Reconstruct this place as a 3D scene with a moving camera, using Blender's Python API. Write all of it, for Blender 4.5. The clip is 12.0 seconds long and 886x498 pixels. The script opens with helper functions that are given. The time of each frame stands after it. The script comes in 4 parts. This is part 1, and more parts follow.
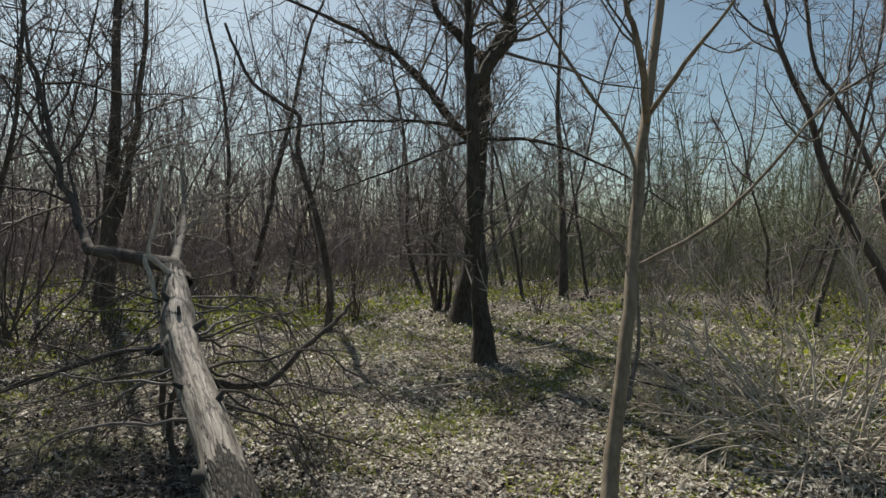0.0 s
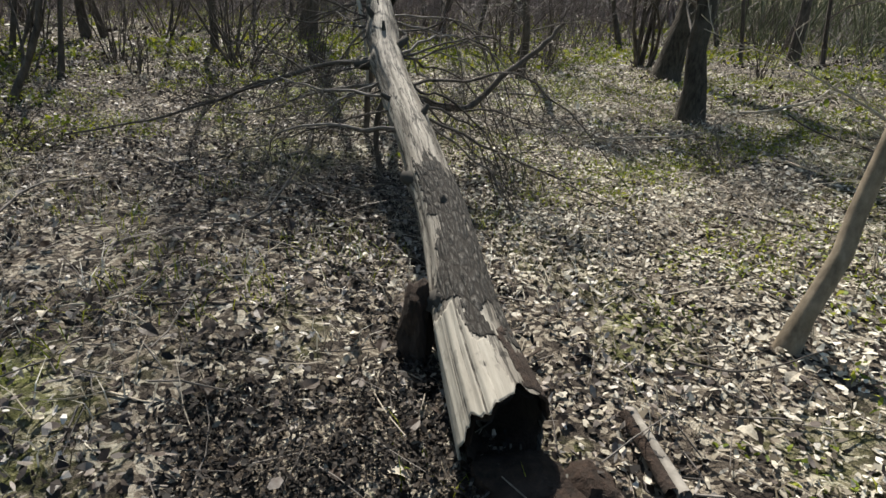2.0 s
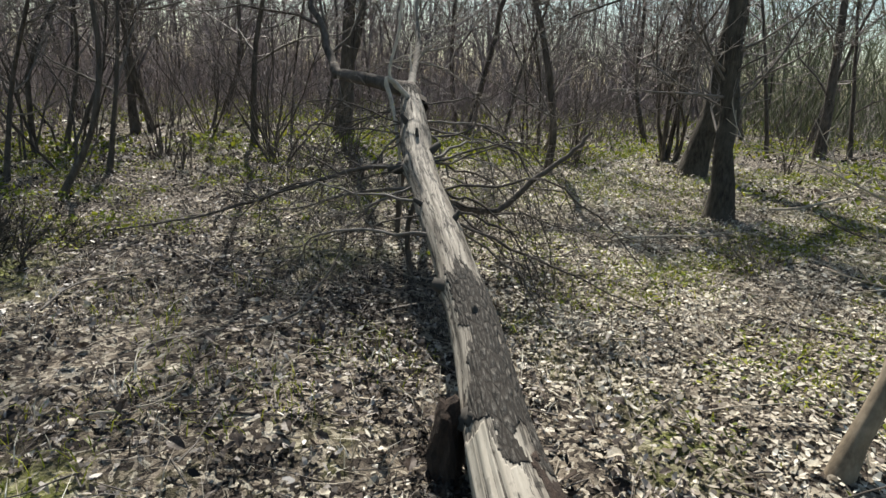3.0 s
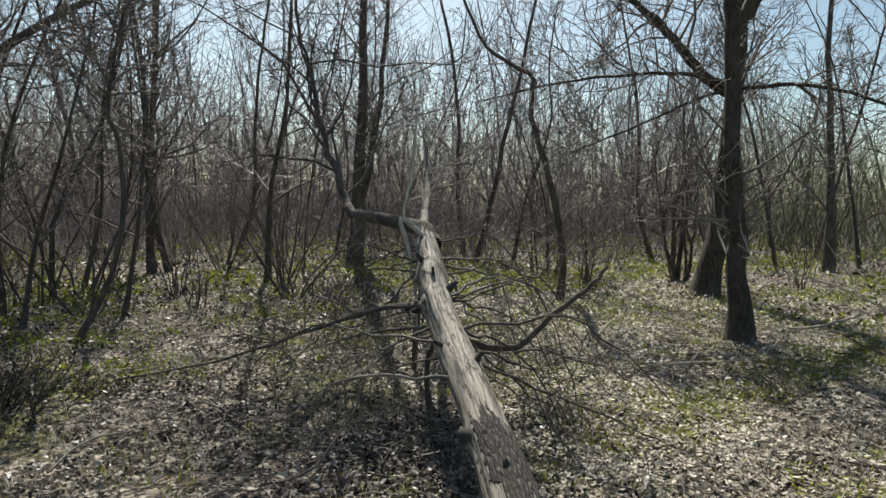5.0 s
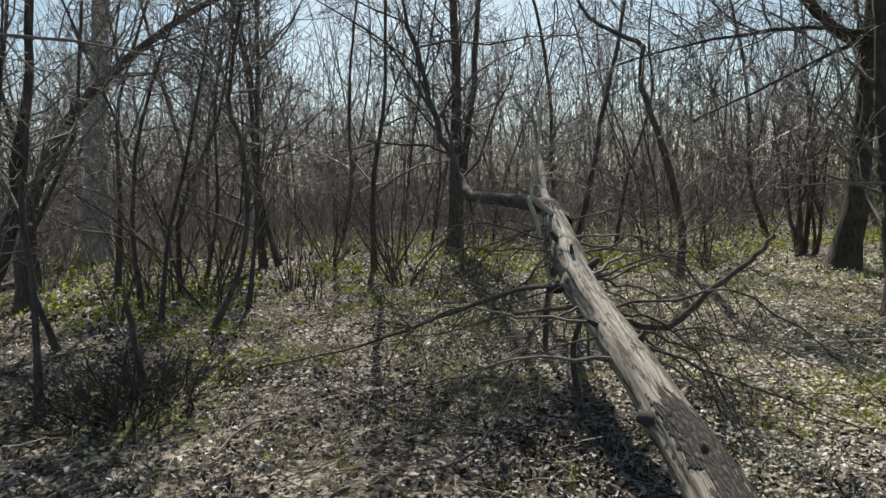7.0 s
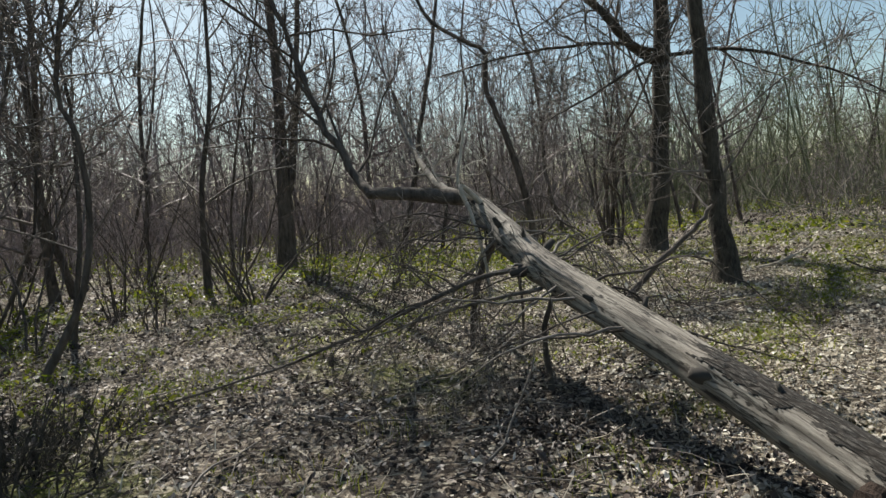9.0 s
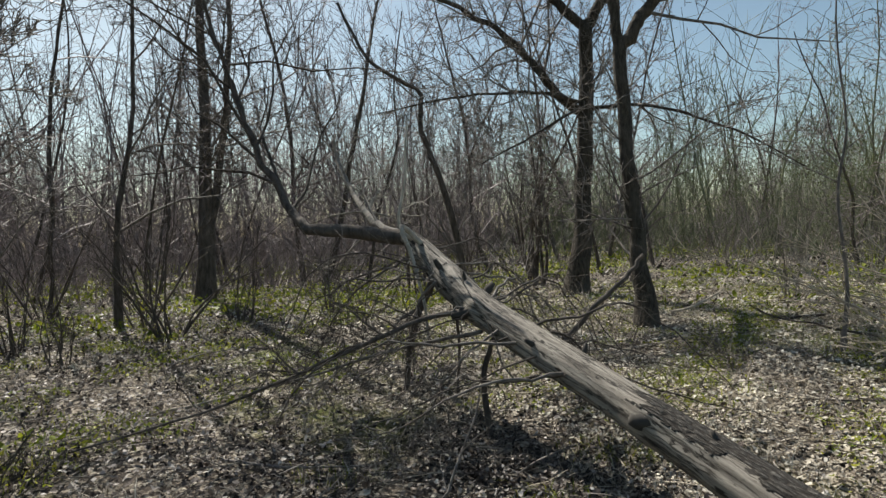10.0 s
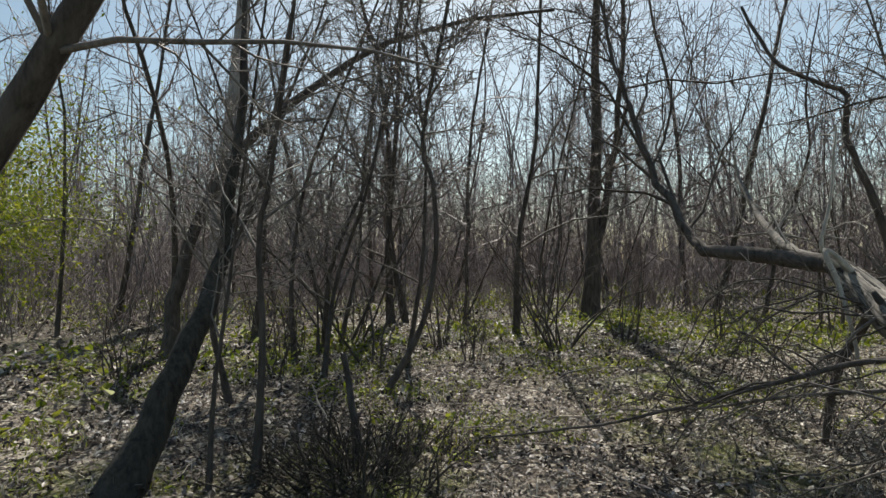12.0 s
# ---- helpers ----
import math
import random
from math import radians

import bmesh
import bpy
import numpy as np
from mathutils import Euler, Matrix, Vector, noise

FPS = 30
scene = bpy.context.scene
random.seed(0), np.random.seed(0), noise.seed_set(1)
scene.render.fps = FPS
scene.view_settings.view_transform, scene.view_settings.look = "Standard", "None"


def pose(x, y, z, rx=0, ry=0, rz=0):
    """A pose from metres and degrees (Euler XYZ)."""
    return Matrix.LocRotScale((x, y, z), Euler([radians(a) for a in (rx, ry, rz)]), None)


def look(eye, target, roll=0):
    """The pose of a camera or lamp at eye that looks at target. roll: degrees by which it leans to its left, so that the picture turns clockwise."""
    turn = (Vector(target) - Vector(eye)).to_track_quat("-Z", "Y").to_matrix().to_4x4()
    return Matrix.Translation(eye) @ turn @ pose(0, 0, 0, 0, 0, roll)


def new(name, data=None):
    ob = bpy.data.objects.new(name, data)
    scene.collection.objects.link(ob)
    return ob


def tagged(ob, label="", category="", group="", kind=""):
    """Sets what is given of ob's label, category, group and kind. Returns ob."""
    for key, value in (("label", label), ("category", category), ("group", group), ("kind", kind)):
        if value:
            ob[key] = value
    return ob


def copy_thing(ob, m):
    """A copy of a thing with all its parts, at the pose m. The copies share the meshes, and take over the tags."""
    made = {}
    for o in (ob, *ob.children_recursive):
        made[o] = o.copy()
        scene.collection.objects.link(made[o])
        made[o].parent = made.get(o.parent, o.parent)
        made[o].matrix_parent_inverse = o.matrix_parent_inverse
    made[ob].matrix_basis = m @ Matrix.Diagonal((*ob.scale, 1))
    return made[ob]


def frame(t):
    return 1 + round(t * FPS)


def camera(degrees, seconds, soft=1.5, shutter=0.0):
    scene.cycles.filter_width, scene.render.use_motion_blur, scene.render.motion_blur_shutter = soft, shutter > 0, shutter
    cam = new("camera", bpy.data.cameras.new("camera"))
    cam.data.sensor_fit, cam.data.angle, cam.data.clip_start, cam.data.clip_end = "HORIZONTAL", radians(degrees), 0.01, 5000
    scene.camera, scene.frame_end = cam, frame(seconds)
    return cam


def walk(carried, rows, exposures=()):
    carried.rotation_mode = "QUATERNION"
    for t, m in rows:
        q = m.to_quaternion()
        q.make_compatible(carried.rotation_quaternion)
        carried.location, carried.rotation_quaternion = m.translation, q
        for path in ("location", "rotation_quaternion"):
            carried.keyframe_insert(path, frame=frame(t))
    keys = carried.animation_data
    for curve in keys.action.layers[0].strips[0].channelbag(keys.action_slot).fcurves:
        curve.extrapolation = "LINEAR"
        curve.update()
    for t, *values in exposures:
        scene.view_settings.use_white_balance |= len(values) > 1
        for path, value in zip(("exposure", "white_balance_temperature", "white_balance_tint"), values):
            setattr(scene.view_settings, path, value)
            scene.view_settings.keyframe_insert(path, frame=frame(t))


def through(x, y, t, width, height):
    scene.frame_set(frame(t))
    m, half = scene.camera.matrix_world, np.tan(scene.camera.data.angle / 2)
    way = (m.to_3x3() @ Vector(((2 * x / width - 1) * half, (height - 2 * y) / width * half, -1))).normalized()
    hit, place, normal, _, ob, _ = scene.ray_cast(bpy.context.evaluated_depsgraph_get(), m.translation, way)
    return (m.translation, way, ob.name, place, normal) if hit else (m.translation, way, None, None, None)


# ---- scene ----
cam = camera(72.3, 12.0, soft=1.5)
# seconds, eye x y z, yaw to the left, pitch up, roll
ROWS = [
    (0.0, -0.005, -0.006, 1.491, -5.84, -0.55, 1.13),
    (0.5, -0.049, 0.139, 1.401, 4.31, -7.17, 0.22),
    (1.0, -0.089, 0.148, 1.247, 6.35, -20.22, 0.76),
    (1.5, -0.121, 0.126, 1.218, 9.02, -23.77, 2.48),
    (2.0, -0.135, 0.122, 1.242, 10.07, -23.13, 3.42),
    (2.5, -0.158, 0.123, 1.320, 11.65, -19.94, 3.28),
    (3.0, -0.173, 0.155, 1.352, 13.13, -15.46, 3.12),
    (3.5, -0.228, 0.234, 1.413, 13.73, -9.25, 3.10),
    (3.7, -0.226, 0.214, 1.408, 13.92, -7.64, 3.11),
    (5.5, -0.255, 0.182, 1.463, 14.21, -3.87, 0.07),
    (6.0, -0.244, 0.251, 1.405, 14.45, -4.01, -0.42),
    (6.5, -0.367, 0.233, 1.381, 20.76, -5.29, -1.36),
    (6.7, -0.458, 0.189, 1.391, 22.92, -4.88, -2.08),
    (8.3, -1.640, 0.331, 1.303, 12.30, -6.13, -2.41),
    (8.5, -1.735, 0.323, 1.296, 11.60, -5.96, -2.10),
    (9.0, -1.838, 0.233, 1.249, 0.97, -4.49, -4.59),
    (9.5, -1.966, 0.196, 1.298, -7.43, -3.72, -4.51),
    (10.0, -1.977, 0.239, 1.305, -6.73, -1.72, -2.37),
    (10.5, -2.010, 0.288, 1.307, -6.16, 0.56, -0.88),
    (11.0, -2.100, 0.309, 1.297, 6.40, 1.59, 0.39),
    (11.5, -2.114, 0.263, 1.264, 16.53, 2.34, 0.76),
    (12.0, -2.101, 0.221, 1.300, 27.79, 1.07, -0.30),
]


def eye_pose(x, y, z, yaw, pitch, roll):
    return pose(x, y, z, 0, 0, yaw) @ pose(0, 0, 0, 90 + pitch) @ pose(0, 0, 0, 0, 0, roll)


walk(cam, [(r[0], eye_pose(*r[1:])) for r in ROWS], [(0.0, 0.34), (1.0, 0.48), (2.0, 0.74), (3.2, 0.90), (5.5, 0.72), (8.5, 0.68), (11.0, 0.60), (12.0, 0.64)])

# ---- world and sun ----
SUN_EL, SUN_X, SUN_Y = radians(47), -0.40, 0.917
world = bpy.data.worlds.new("sky")
scene.world = world
world.use_nodes = True
wn = world.node_tree.nodes
sky = wn.new("ShaderNodeTexSky")
sky.sky_type = "NISHITA"
sky.sun_disc = False
sky.sun_elevation = SUN_EL
sky.sun_rotation = math.atan2(SUN_X, SUN_Y)
sky.air_density, sky.dust_density, sky.ozone_density = 1.0, 1.1, 0.6
haze = wn.new("ShaderNodeMix")
haze.data_type, haze.blend_type = "RGBA", "MULTIPLY"
haze.inputs[0].default_value, haze.inputs[7].default_value = 1.0, (0.98, 1.04, 0.95, 1)
world.node_tree.links.new(sky.outputs[0], haze.inputs[6])
world.node_tree.links.new(haze.outputs[2], wn["Background"].inputs[0])
wn["Background"].inputs[1].default_value = 0.070
sun_data = bpy.data.lights.new("sun", "SUN")
sun_data.energy, sun_data.angle, sun_data.color = 4.8, radians(0.55), (1.0, 0.94, 0.84)
sun_ob = new("sun", sun_data)
sun_ob.matrix_world = look((SUN_X * 40 * math.cos(SUN_EL), SUN_Y * 40 * math.cos(SUN_EL), 40 * math.sin(SUN_EL)), (0, 0, 0))


# ---- materials ----
def base_material(name, rough=0.9):
    m = bpy.data.materials.new(name)
    m.use_nodes = True
    nt = m.node_tree
    b = nt.nodes["Principled BSDF"]
    b.inputs["Roughness"].default_value = rough
    b.inputs["Specular IOR Level"].default_value = 0.3
    return m, nt, b


def ramp(nt, fac, stops):
    r = nt.nodes.new("ShaderNodeValToRGB")
    el = r.color_ramp.elements
    while len(el) < len(stops):
        el.new(0.5)
    for e, (p, c) in zip(el, stops):
        e.position, e.color = p, (*c, 1)
    nt.links.new(fac, r.inputs[0])
    return r.outputs[0]


def noise_tex(nt, vec, scale, detail=5, rough=0.6):
    n = nt.nodes.new("ShaderNodeTexNoise")
    n.inputs["Scale"].default_value, n.inputs["Detail"].default_value, n.inputs["Roughness"].default_value = scale, detail, rough
    nt.links.new(vec, n.inputs["Vector"])
    return n.outputs[0]


def mapped(nt, vec, scale):
    n = nt.nodes.new("ShaderNodeMapping")
    n.inputs["Scale"].default_value = scale
    nt.links.new(vec, n.inputs["Vector"])
    return n.outputs[0]


def mix(nt, fac, a, b, kind="MIX"):
    n = nt.nodes.new("ShaderNodeMix")
    n.data_type, n.blend_type = "RGBA", kind
    for sock, v in ((n.inputs[0], fac), (n.inputs[6], a), (n.inputs[7], b)):
        if isinstance(v, (int, float)):
            sock.default_value = v
        elif isinstance(v, tuple):
            sock.default_value = (*v, 1)
        else:
            nt.links.new(v, sock)
    return n.outputs[2]


def bump(nt, b, height, strength, dist):
    n = nt.nodes.new("ShaderNodeBump")
    n.inputs["Strength"].default_value, n.inputs["Distance"].default_value = strength, dist
    nt.links.new(height, n.inputs["Height"])
    nt.links.new(n.outputs[0], b.inputs["Normal"])


def coord(nt, which="Object"):
    return nt.nodes.new("ShaderNodeTexCoord").outputs[which]


def bark_material(name, dark, light, stretch=0.25, scale=22, strength=0.9, dist=0.02, rough=0.95):
    m, nt, b = base_material(name, rough)
    v = mapped(nt, coord(nt), (1, 1, stretch))
    n = noise_tex(nt, v, scale, 6, 0.65)
    big = noise_tex(nt, coord(nt), 2.5, 3, 0.6)
    mid = tuple((p + q) / 2 for p, q in zip(dark, light))
    c = ramp(nt, n, [(0.3, dark), (0.52, mid), (0.72, light)])
    c = mix(nt, ramp(nt, big, [(0.45, (0, 0, 0)), (0.7, (0.5, 0.5, 0.5))]), c, tuple(0.8 * p + 0.03 for p in light))
    nt.links.new(c, b.inputs["Base Color"])
    bump(nt, b, n, strength, dist)
    return m


def island_material(name, stops, rough=0.8, wet=0.75, through=0.0, mottle=0.45):
    m, nt, b = base_material(name, rough)
    isl = nt.nodes.new("ShaderNodeNewGeometry").outputs["Random Per Island"]
    c = ramp(nt, isl, stops)
    n = noise_tex(nt, coord(nt), 60, 3, 0.6)
    c = mix(nt, mottle, c, ramp(nt, n, [(0.3, (0.35, 0.32, 0.3)), (0.65, (1, 1, 1))]), "MULTIPLY")
    damp = noise_tex(nt, coord(nt), 1.3, 6, 0.7)
    c = mix(nt, ramp(nt, damp, [(0.43, (wet, wet, wet)), (0.56, (0, 0, 0))]), c, mix(nt, 1.0, c, (0.36, 0.31, 0.28), "MULTIPLY"))
    nt.links.new(c, b.inputs["Base Color"])
    if through:
        tr = nt.nodes.new("ShaderNodeBsdfTranslucent")
        nt.links.new(c, tr.inputs[0])
        ms = nt.nodes.new("ShaderNodeMixShader")
        ms.inputs[0].default_value = through
        nt.links.new(b.outputs[0], ms.inputs[1])
        nt.links.new(tr.outputs[0], ms.inputs[2])
        nt.links.new(ms.outputs[0], nt.nodes["Material Output"].inputs[0])
    return m


BARK_DARK = bark_material("dark_bark", (0.030, 0.025, 0.022), (0.15, 0.128, 0.11))
BARK_OAK = bark_material("oak_bark", (0.018, 0.015, 0.012), (0.11, 0.097, 0.078), 0.3, 30, 1.0, 0.03)
BARK_PALE = bark_material("pale_bark", (0.10, 0.078, 0.055), (0.29, 0.24, 0.175), 0.5, 26, 0.35, 0.006)
BARK_GREY = bark_material("grey_bark", (0.2, 0.185, 0.17), (0.48, 0.455, 0.42), 0.4, 9, 0.6, 0.02)
TWIG = bark_material("twig_bark", (0.055, 0.045, 0.038), (0.25, 0.222, 0.198), 0.6, 14, 0.2, 0.004, 0.7)
TWIG_FAR = bark_material("far_twig_bark", (0.06, 0.048, 0.048), (0.31, 0.262, 0.26), 0.6, 3, 0.1, 0.01, 0.6)
TWIG_GREEN = bark_material("greenish_twig_bark", (0.055, 0.064, 0.036), (0.23, 0.25, 0.145), 0.6, 3, 0.1, 0.01, 0.7)
TWIG_PALE = bark_material("dry_twig", (0.26, 0.22, 0.17), (0.55, 0.49, 0.40), 0.6, 20, 0.2, 0.003)


def uv_wood(name, crack, mid, pale, rough=0.75, flecks=0.5, fibre=38, stripes=0.8, relief=0.7):
    m, nt, b = base_material(name, rough)
    uv = coord(nt, "UV")
    drift = nt.nodes.new("ShaderNodeTexNoise")
    drift.inputs["Scale"].default_value, drift.inputs["Detail"].default_value = 5.0, 3
    nt.links.new(mapped(nt, uv, (2.5, 1, 1)), drift.inputs["Vector"])
    bent = nt.nodes.new("ShaderNodeVectorMath")
    bent.operation = "MULTIPLY_ADD"
    bent.inputs[1].default_value = (0.05, 0.05, 0)
    nt.links.new(drift.outputs["Color"], bent.inputs[0])
    nt.links.new(uv, bent.inputs[2])
    uv = bent.outputs[0]
    grain = noise_tex(nt, mapped(nt, uv, (fibre, 3.2, 1)), 1.0, 9, 0.72)
    broad = noise_tex(nt, mapped(nt, uv, (9, 1.6, 1)), 1.0, 4, 0.6)
    spots = noise_tex(nt, mapped(nt, uv, (20, 9, 1)), 1.0, 4, 0.6)
    c = ramp(nt, grain, [(0.28, crack), (0.45, mid), (0.68, pale)])
    c = mix(nt, ramp(nt, broad, [(0.42, (0, 0, 0)), (0.64, (0.75, 0.75, 0.75))]), c, mix(nt, 0.6, c, crack))
    lines = noise_tex(nt, mapped(nt, uv, (17, 1.5, 1)), 1.0, 5, 0.6)
    c = mix(nt, ramp(nt, lines, [(0.46, (0, 0, 0)), (0.49, (stripes,) * 3), (0.51, (stripes,) * 3), (0.54, (0, 0, 0))]), c, tuple(0.4 * p for p in crack))
    c = mix(nt, ramp(nt, spots, [(0.58, (0, 0, 0)), (0.63, (flecks,) * 3)]), c, tuple(0.35 * p for p in crack))
    nt.links.new(c, b.inputs["Base Color"])
    bump(nt, b, grain, relief, 0.006)
    return m


WOOD_BARE = uv_wood("weathered_bare_wood", (0.055, 0.046, 0.038), (0.22, 0.196, 0.164), (0.44, 0.41, 0.352), 0.75, 0.95)
WOOD_PALE = uv_wood("pale_bare_wood", (0.22, 0.20, 0.17), (0.31, 0.285, 0.24), (0.40, 0.375, 0.325), 0.8, 0.35, 34, 0.10, 0.25)


def flaky_bark():
    m, nt, b = base_material("flaking_log_bark", 0.95)
    uv = coord(nt, "UV")
    v = nt.nodes.new("ShaderNodeTexVoronoi")
    v.feature = "DISTANCE_TO_EDGE"
    v.inputs["Scale"].default_value = 1.0
    nt.links.new(mapped(nt, uv, (34, 11, 1)), v.inputs["Vector"])
    fine = noise_tex(nt, mapped(nt, uv, (70, 22, 1)), 1.0, 6, 0.7)
    c = ramp(nt, fine, [(0.34, (0.010, 0.009, 0.008)), (0.52, (0.060, 0.055, 0.049)), (0.74, (0.25, 0.238, 0.215))])
    c = mix(nt, ramp(nt, v.outputs["Distance"], [(0.0, (0.85, 0.85, 0.85)), (0.16, (0, 0, 0))]), c, (0.02, 0.016, 0.013))
    nt.links.new(c, b.inputs["Base Color"])
    h = nt.nodes.new("ShaderNodeMath")
    h.operation = "MULTIPLY"
    nt.links.new(fine, h.inputs[0])
    nt.links.new(v.outputs["Distance"], h.inputs[1])
    bump(nt, b, h.outputs[0], 1.0, 0.05)
    return m


LOG_BARK = flaky_bark()
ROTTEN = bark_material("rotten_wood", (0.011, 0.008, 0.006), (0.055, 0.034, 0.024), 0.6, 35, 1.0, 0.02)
DEAD_PALE = bark_material("bleached_dead_wood", (0.26, 0.235, 0.195), (0.58, 0.54, 0.475), 0.6, 20, 0.3, 0.004)
WOOD_GREY = bark_material("grey_dead_wood", (0.10, 0.09, 0.078), (0.36, 0.33, 0.29), 0.6, 20, 0.3, 0.004)
SAWN = bark_material("sawn_wood", (0.24, 0.23, 0.17), (0.40, 0.38, 0.30), 0.8, 14, 0.2, 0.003)

# brown and bleached leaves; shade and sunlight are partly put into their tones
LITTER = island_material("dry_shaded_leaves", [(0.0, (0.015, 0.011, 0.009)), (0.46, (0.052, 0.040, 0.034)), (0.68, (0.19, 0.155, 0.134)),
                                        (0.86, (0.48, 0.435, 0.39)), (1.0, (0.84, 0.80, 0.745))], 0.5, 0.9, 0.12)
LITTER_PALE = island_material("bleached_sunlit_leaves", [(0.0, (0.07, 0.055, 0.038)), (0.25, (0.31, 0.267, 0.195)), (0.55, (0.66, 0.61, 0.495)), (1.0, (0.88, 0.845, 0.745))], 0.6, 0.6, 0.15, 0.35)
SOIL = island_material("dark_soil_crumbs", [(0.0, (0.012, 0.010, 0.009)), (0.6, (0.035, 0.028, 0.023)), (0.9, (0.09, 0.074, 0.06)), (1.0, (0.30, 0.27, 0.22))], 0.8, 0.4)
HERB = island_material("green_herbs", [(0.0, (0.10, 0.15, 0.012)), (0.5, (0.24, 0.30, 0.025)), (1.0, (0.45, 0.46, 0.05))], 0.6, 0.3, 0.35)
BUDS = island_material("green_buds", [(0.0, (0.08, 0.10, 0.04)), (1.0, (0.18, 0.19, 0.08))], 0.7, 0.2, 0.3)


def ground_material():
    m, nt, b = base_material("leaf_litter_ground", 0.95)
    v = coord(nt)
    cells = nt.nodes.new("ShaderNodeTexVoronoi")
    cells.inputs["Scale"].default_value = 26
    warp = nt.nodes.new("ShaderNodeVectorMath")
    warp.operation = "ADD"
    wn2 = nt.nodes.new("ShaderNodeTexNoise")
    wn2.inputs["Scale"].default_value = 9
    nt.links.new(v, wn2.inputs["Vector"])
    sc = nt.nodes.new("ShaderNodeVectorMath")
    sc.operation = "SCALE"
    sc.inputs["Scale"].default_value = 0.3
    nt.links.new(wn2.outputs["Color"], sc.inputs[0])
    nt.links.new(v, warp.inputs[0])
    nt.links.new(sc.outputs[0], warp.inputs[1])
    nt.links.new(warp.outputs[0], cells.inputs["Vector"])
    sep = nt.nodes.new("ShaderNodeSeparateColor")
    nt.links.new(cells.outputs["Color"], sep.inputs[0])
    leaves = ramp(nt, sep.outputs[0], [(0.0, (0.020, 0.015, 0.012)), (0.38, (0.075, 0.060, 0.048)), (0.7, (0.27, 0.23, 0.18)), (1.0, (0.58, 0.535, 0.44))])
    fine = noise_tex(nt, v, 45, 4, 0.7)
    c = mix(nt, 0.6, leaves, ramp(nt, fine, [(0.3, (0.3, 0.27, 0.24)), (0.65, (1, 1, 1))]), "MULTIPLY")
    green = ramp(nt, fine, [(0.3, (0.06, 0.08, 0.014)), (0.7, (0.27, 0.30, 0.055))])
    patch = noise_tex(nt, v, 0.55, 6, 0.65)
    c = mix(nt, ramp(nt, patch, [(0.52, (0, 0, 0)), (0.68, (0.85, 0.85, 0.85))]), c, green)
    nt.links.new(c, b.inputs["Base Color"])
    h = nt.nodes.new("ShaderNodeMath")
    h.operation = "ADD"
    nt.links.new(fine, h.inputs[0])
    nt.links.new(sep.outputs[1], h.inputs[1])
    bump(nt, b, h.outputs[0], 1.0, 0.03)
    return m


GROUND = ground_material()


# ---- mesh tools ----
def gh(x, y):
    """Height of the forest floor."""
    x, y = np.asarray(x, float), np.asarray(y, float)
    near = np.exp(-((x + 1) ** 2 + (y - 4) ** 2) / 900)
    return (-0.12 + 0.03 * np.clip(y, -2, 10) + near * (0.022 * np.sin(1.7 * x + 0.6 * y) * np.cos(1.3 * y - 0.4 * x)
            + 0.014 * np.sin(4.1 * x + 1.1) * np.sin(3.7 * y + 0.5)
            + 0.016 * np.sin(9.3 * x + 2.1 * np.sin(3.3 * y)) * np.sin(8.7 * y + 2.3 * np.sin(2.9 * x)) + 0.006 * np.sin(19 * x + 3 * np.sin(5 * y)) * np.sin(21 * y + 3 * np.sin(6 * x))))


def make_mesh(name, verts, quads, mats, uv=None, smooth=True, index=None):
    me = bpy.data.meshes.new(name)
    verts, quads = np.asarray(verts, np.float32), np.asarray(quads, np.int32)
    k = quads.shape[1]
    me.vertices.add(len(verts))
    me.vertices.foreach_set("co", verts.ravel())
    me.loops.add(quads.size)
    me.loops.foreach_set("vertex_index", quads.ravel())
    me.polygons.add(len(quads))
    me.polygons.foreach_set("loop_start", np.arange(0, quads.size, k, dtype=np.int32))
    me.update(calc_edges=True)
    me.validate()
    if uv is not None:
        lay = me.uv_layers.new(name="UVMap")
        lay.data.foreach_set("uv", np.asarray(uv, np.float32).ravel())
    for m in mats if isinstance(mats, (list, tuple)) else [mats]:
        me.materials.append(m)
    if index is not None:
        me.polygons.foreach_set("material_index", np.asarray(index, np.int32))
    me.polygons.foreach_set("use_smooth", np.full(len(quads), smooth))
    return me


class Tubes:
    """Collects tapered round pieces into one mesh."""

    def __init__(self):
        self.v, self.f, self.uv, self.n = [], [], [], 0

    def add(self, pts, radii, sides=5, rough=0.0, seed=0):
        pts, radii = np.asarray(pts, float), np.asarray(radii, float)
        n = len(pts)
        tan = np.gradient(pts, axis=0)
        tan /= np.linalg.norm(tan, axis=1, keepdims=True) + 1e-9
        mean = np.abs(tan.mean(0))
        ref = np.eye(3)[int(np.argmin(mean))]
        a = np.cross(tan, ref)
        a /= np.linalg.norm(a, axis=1, keepdims=True) + 1e-9
        b = np.cross(a, tan)
        ang = np.arange(sides) / sides * 2 * np.pi
        rr = radii[:, None] * np.ones(sides)
        if rough:
            r = np.random.RandomState(seed)
            rr = rr * (1 + rough * (r.rand(n, sides) - 0.5) + rough * 0.6 * (r.rand(1, sides) - 0.5))
        ring = pts[:, None] + rr[..., None] * (np.cos(ang)[None, :, None] * a[:, None] + np.sin(ang)[None, :, None] * b[:, None])
        i, j = np.meshgrid(np.arange(n - 1), np.arange(sides), indexing="ij")
        k = (j + 1) % sides
        q = np.stack([i * sides + j, i * sides + k, (i + 1) * sides + k, (i + 1) * sides + j], -1).reshape(-1, 4)
        self.v.append(ring.reshape(-1, 3))
        self.f.append(q + self.n)
        self.n += n * sides
        return self

    def mesh(self, name, mat):
        return make_mesh(name, np.concatenate(self.v), np.concatenate(self.f), mat)


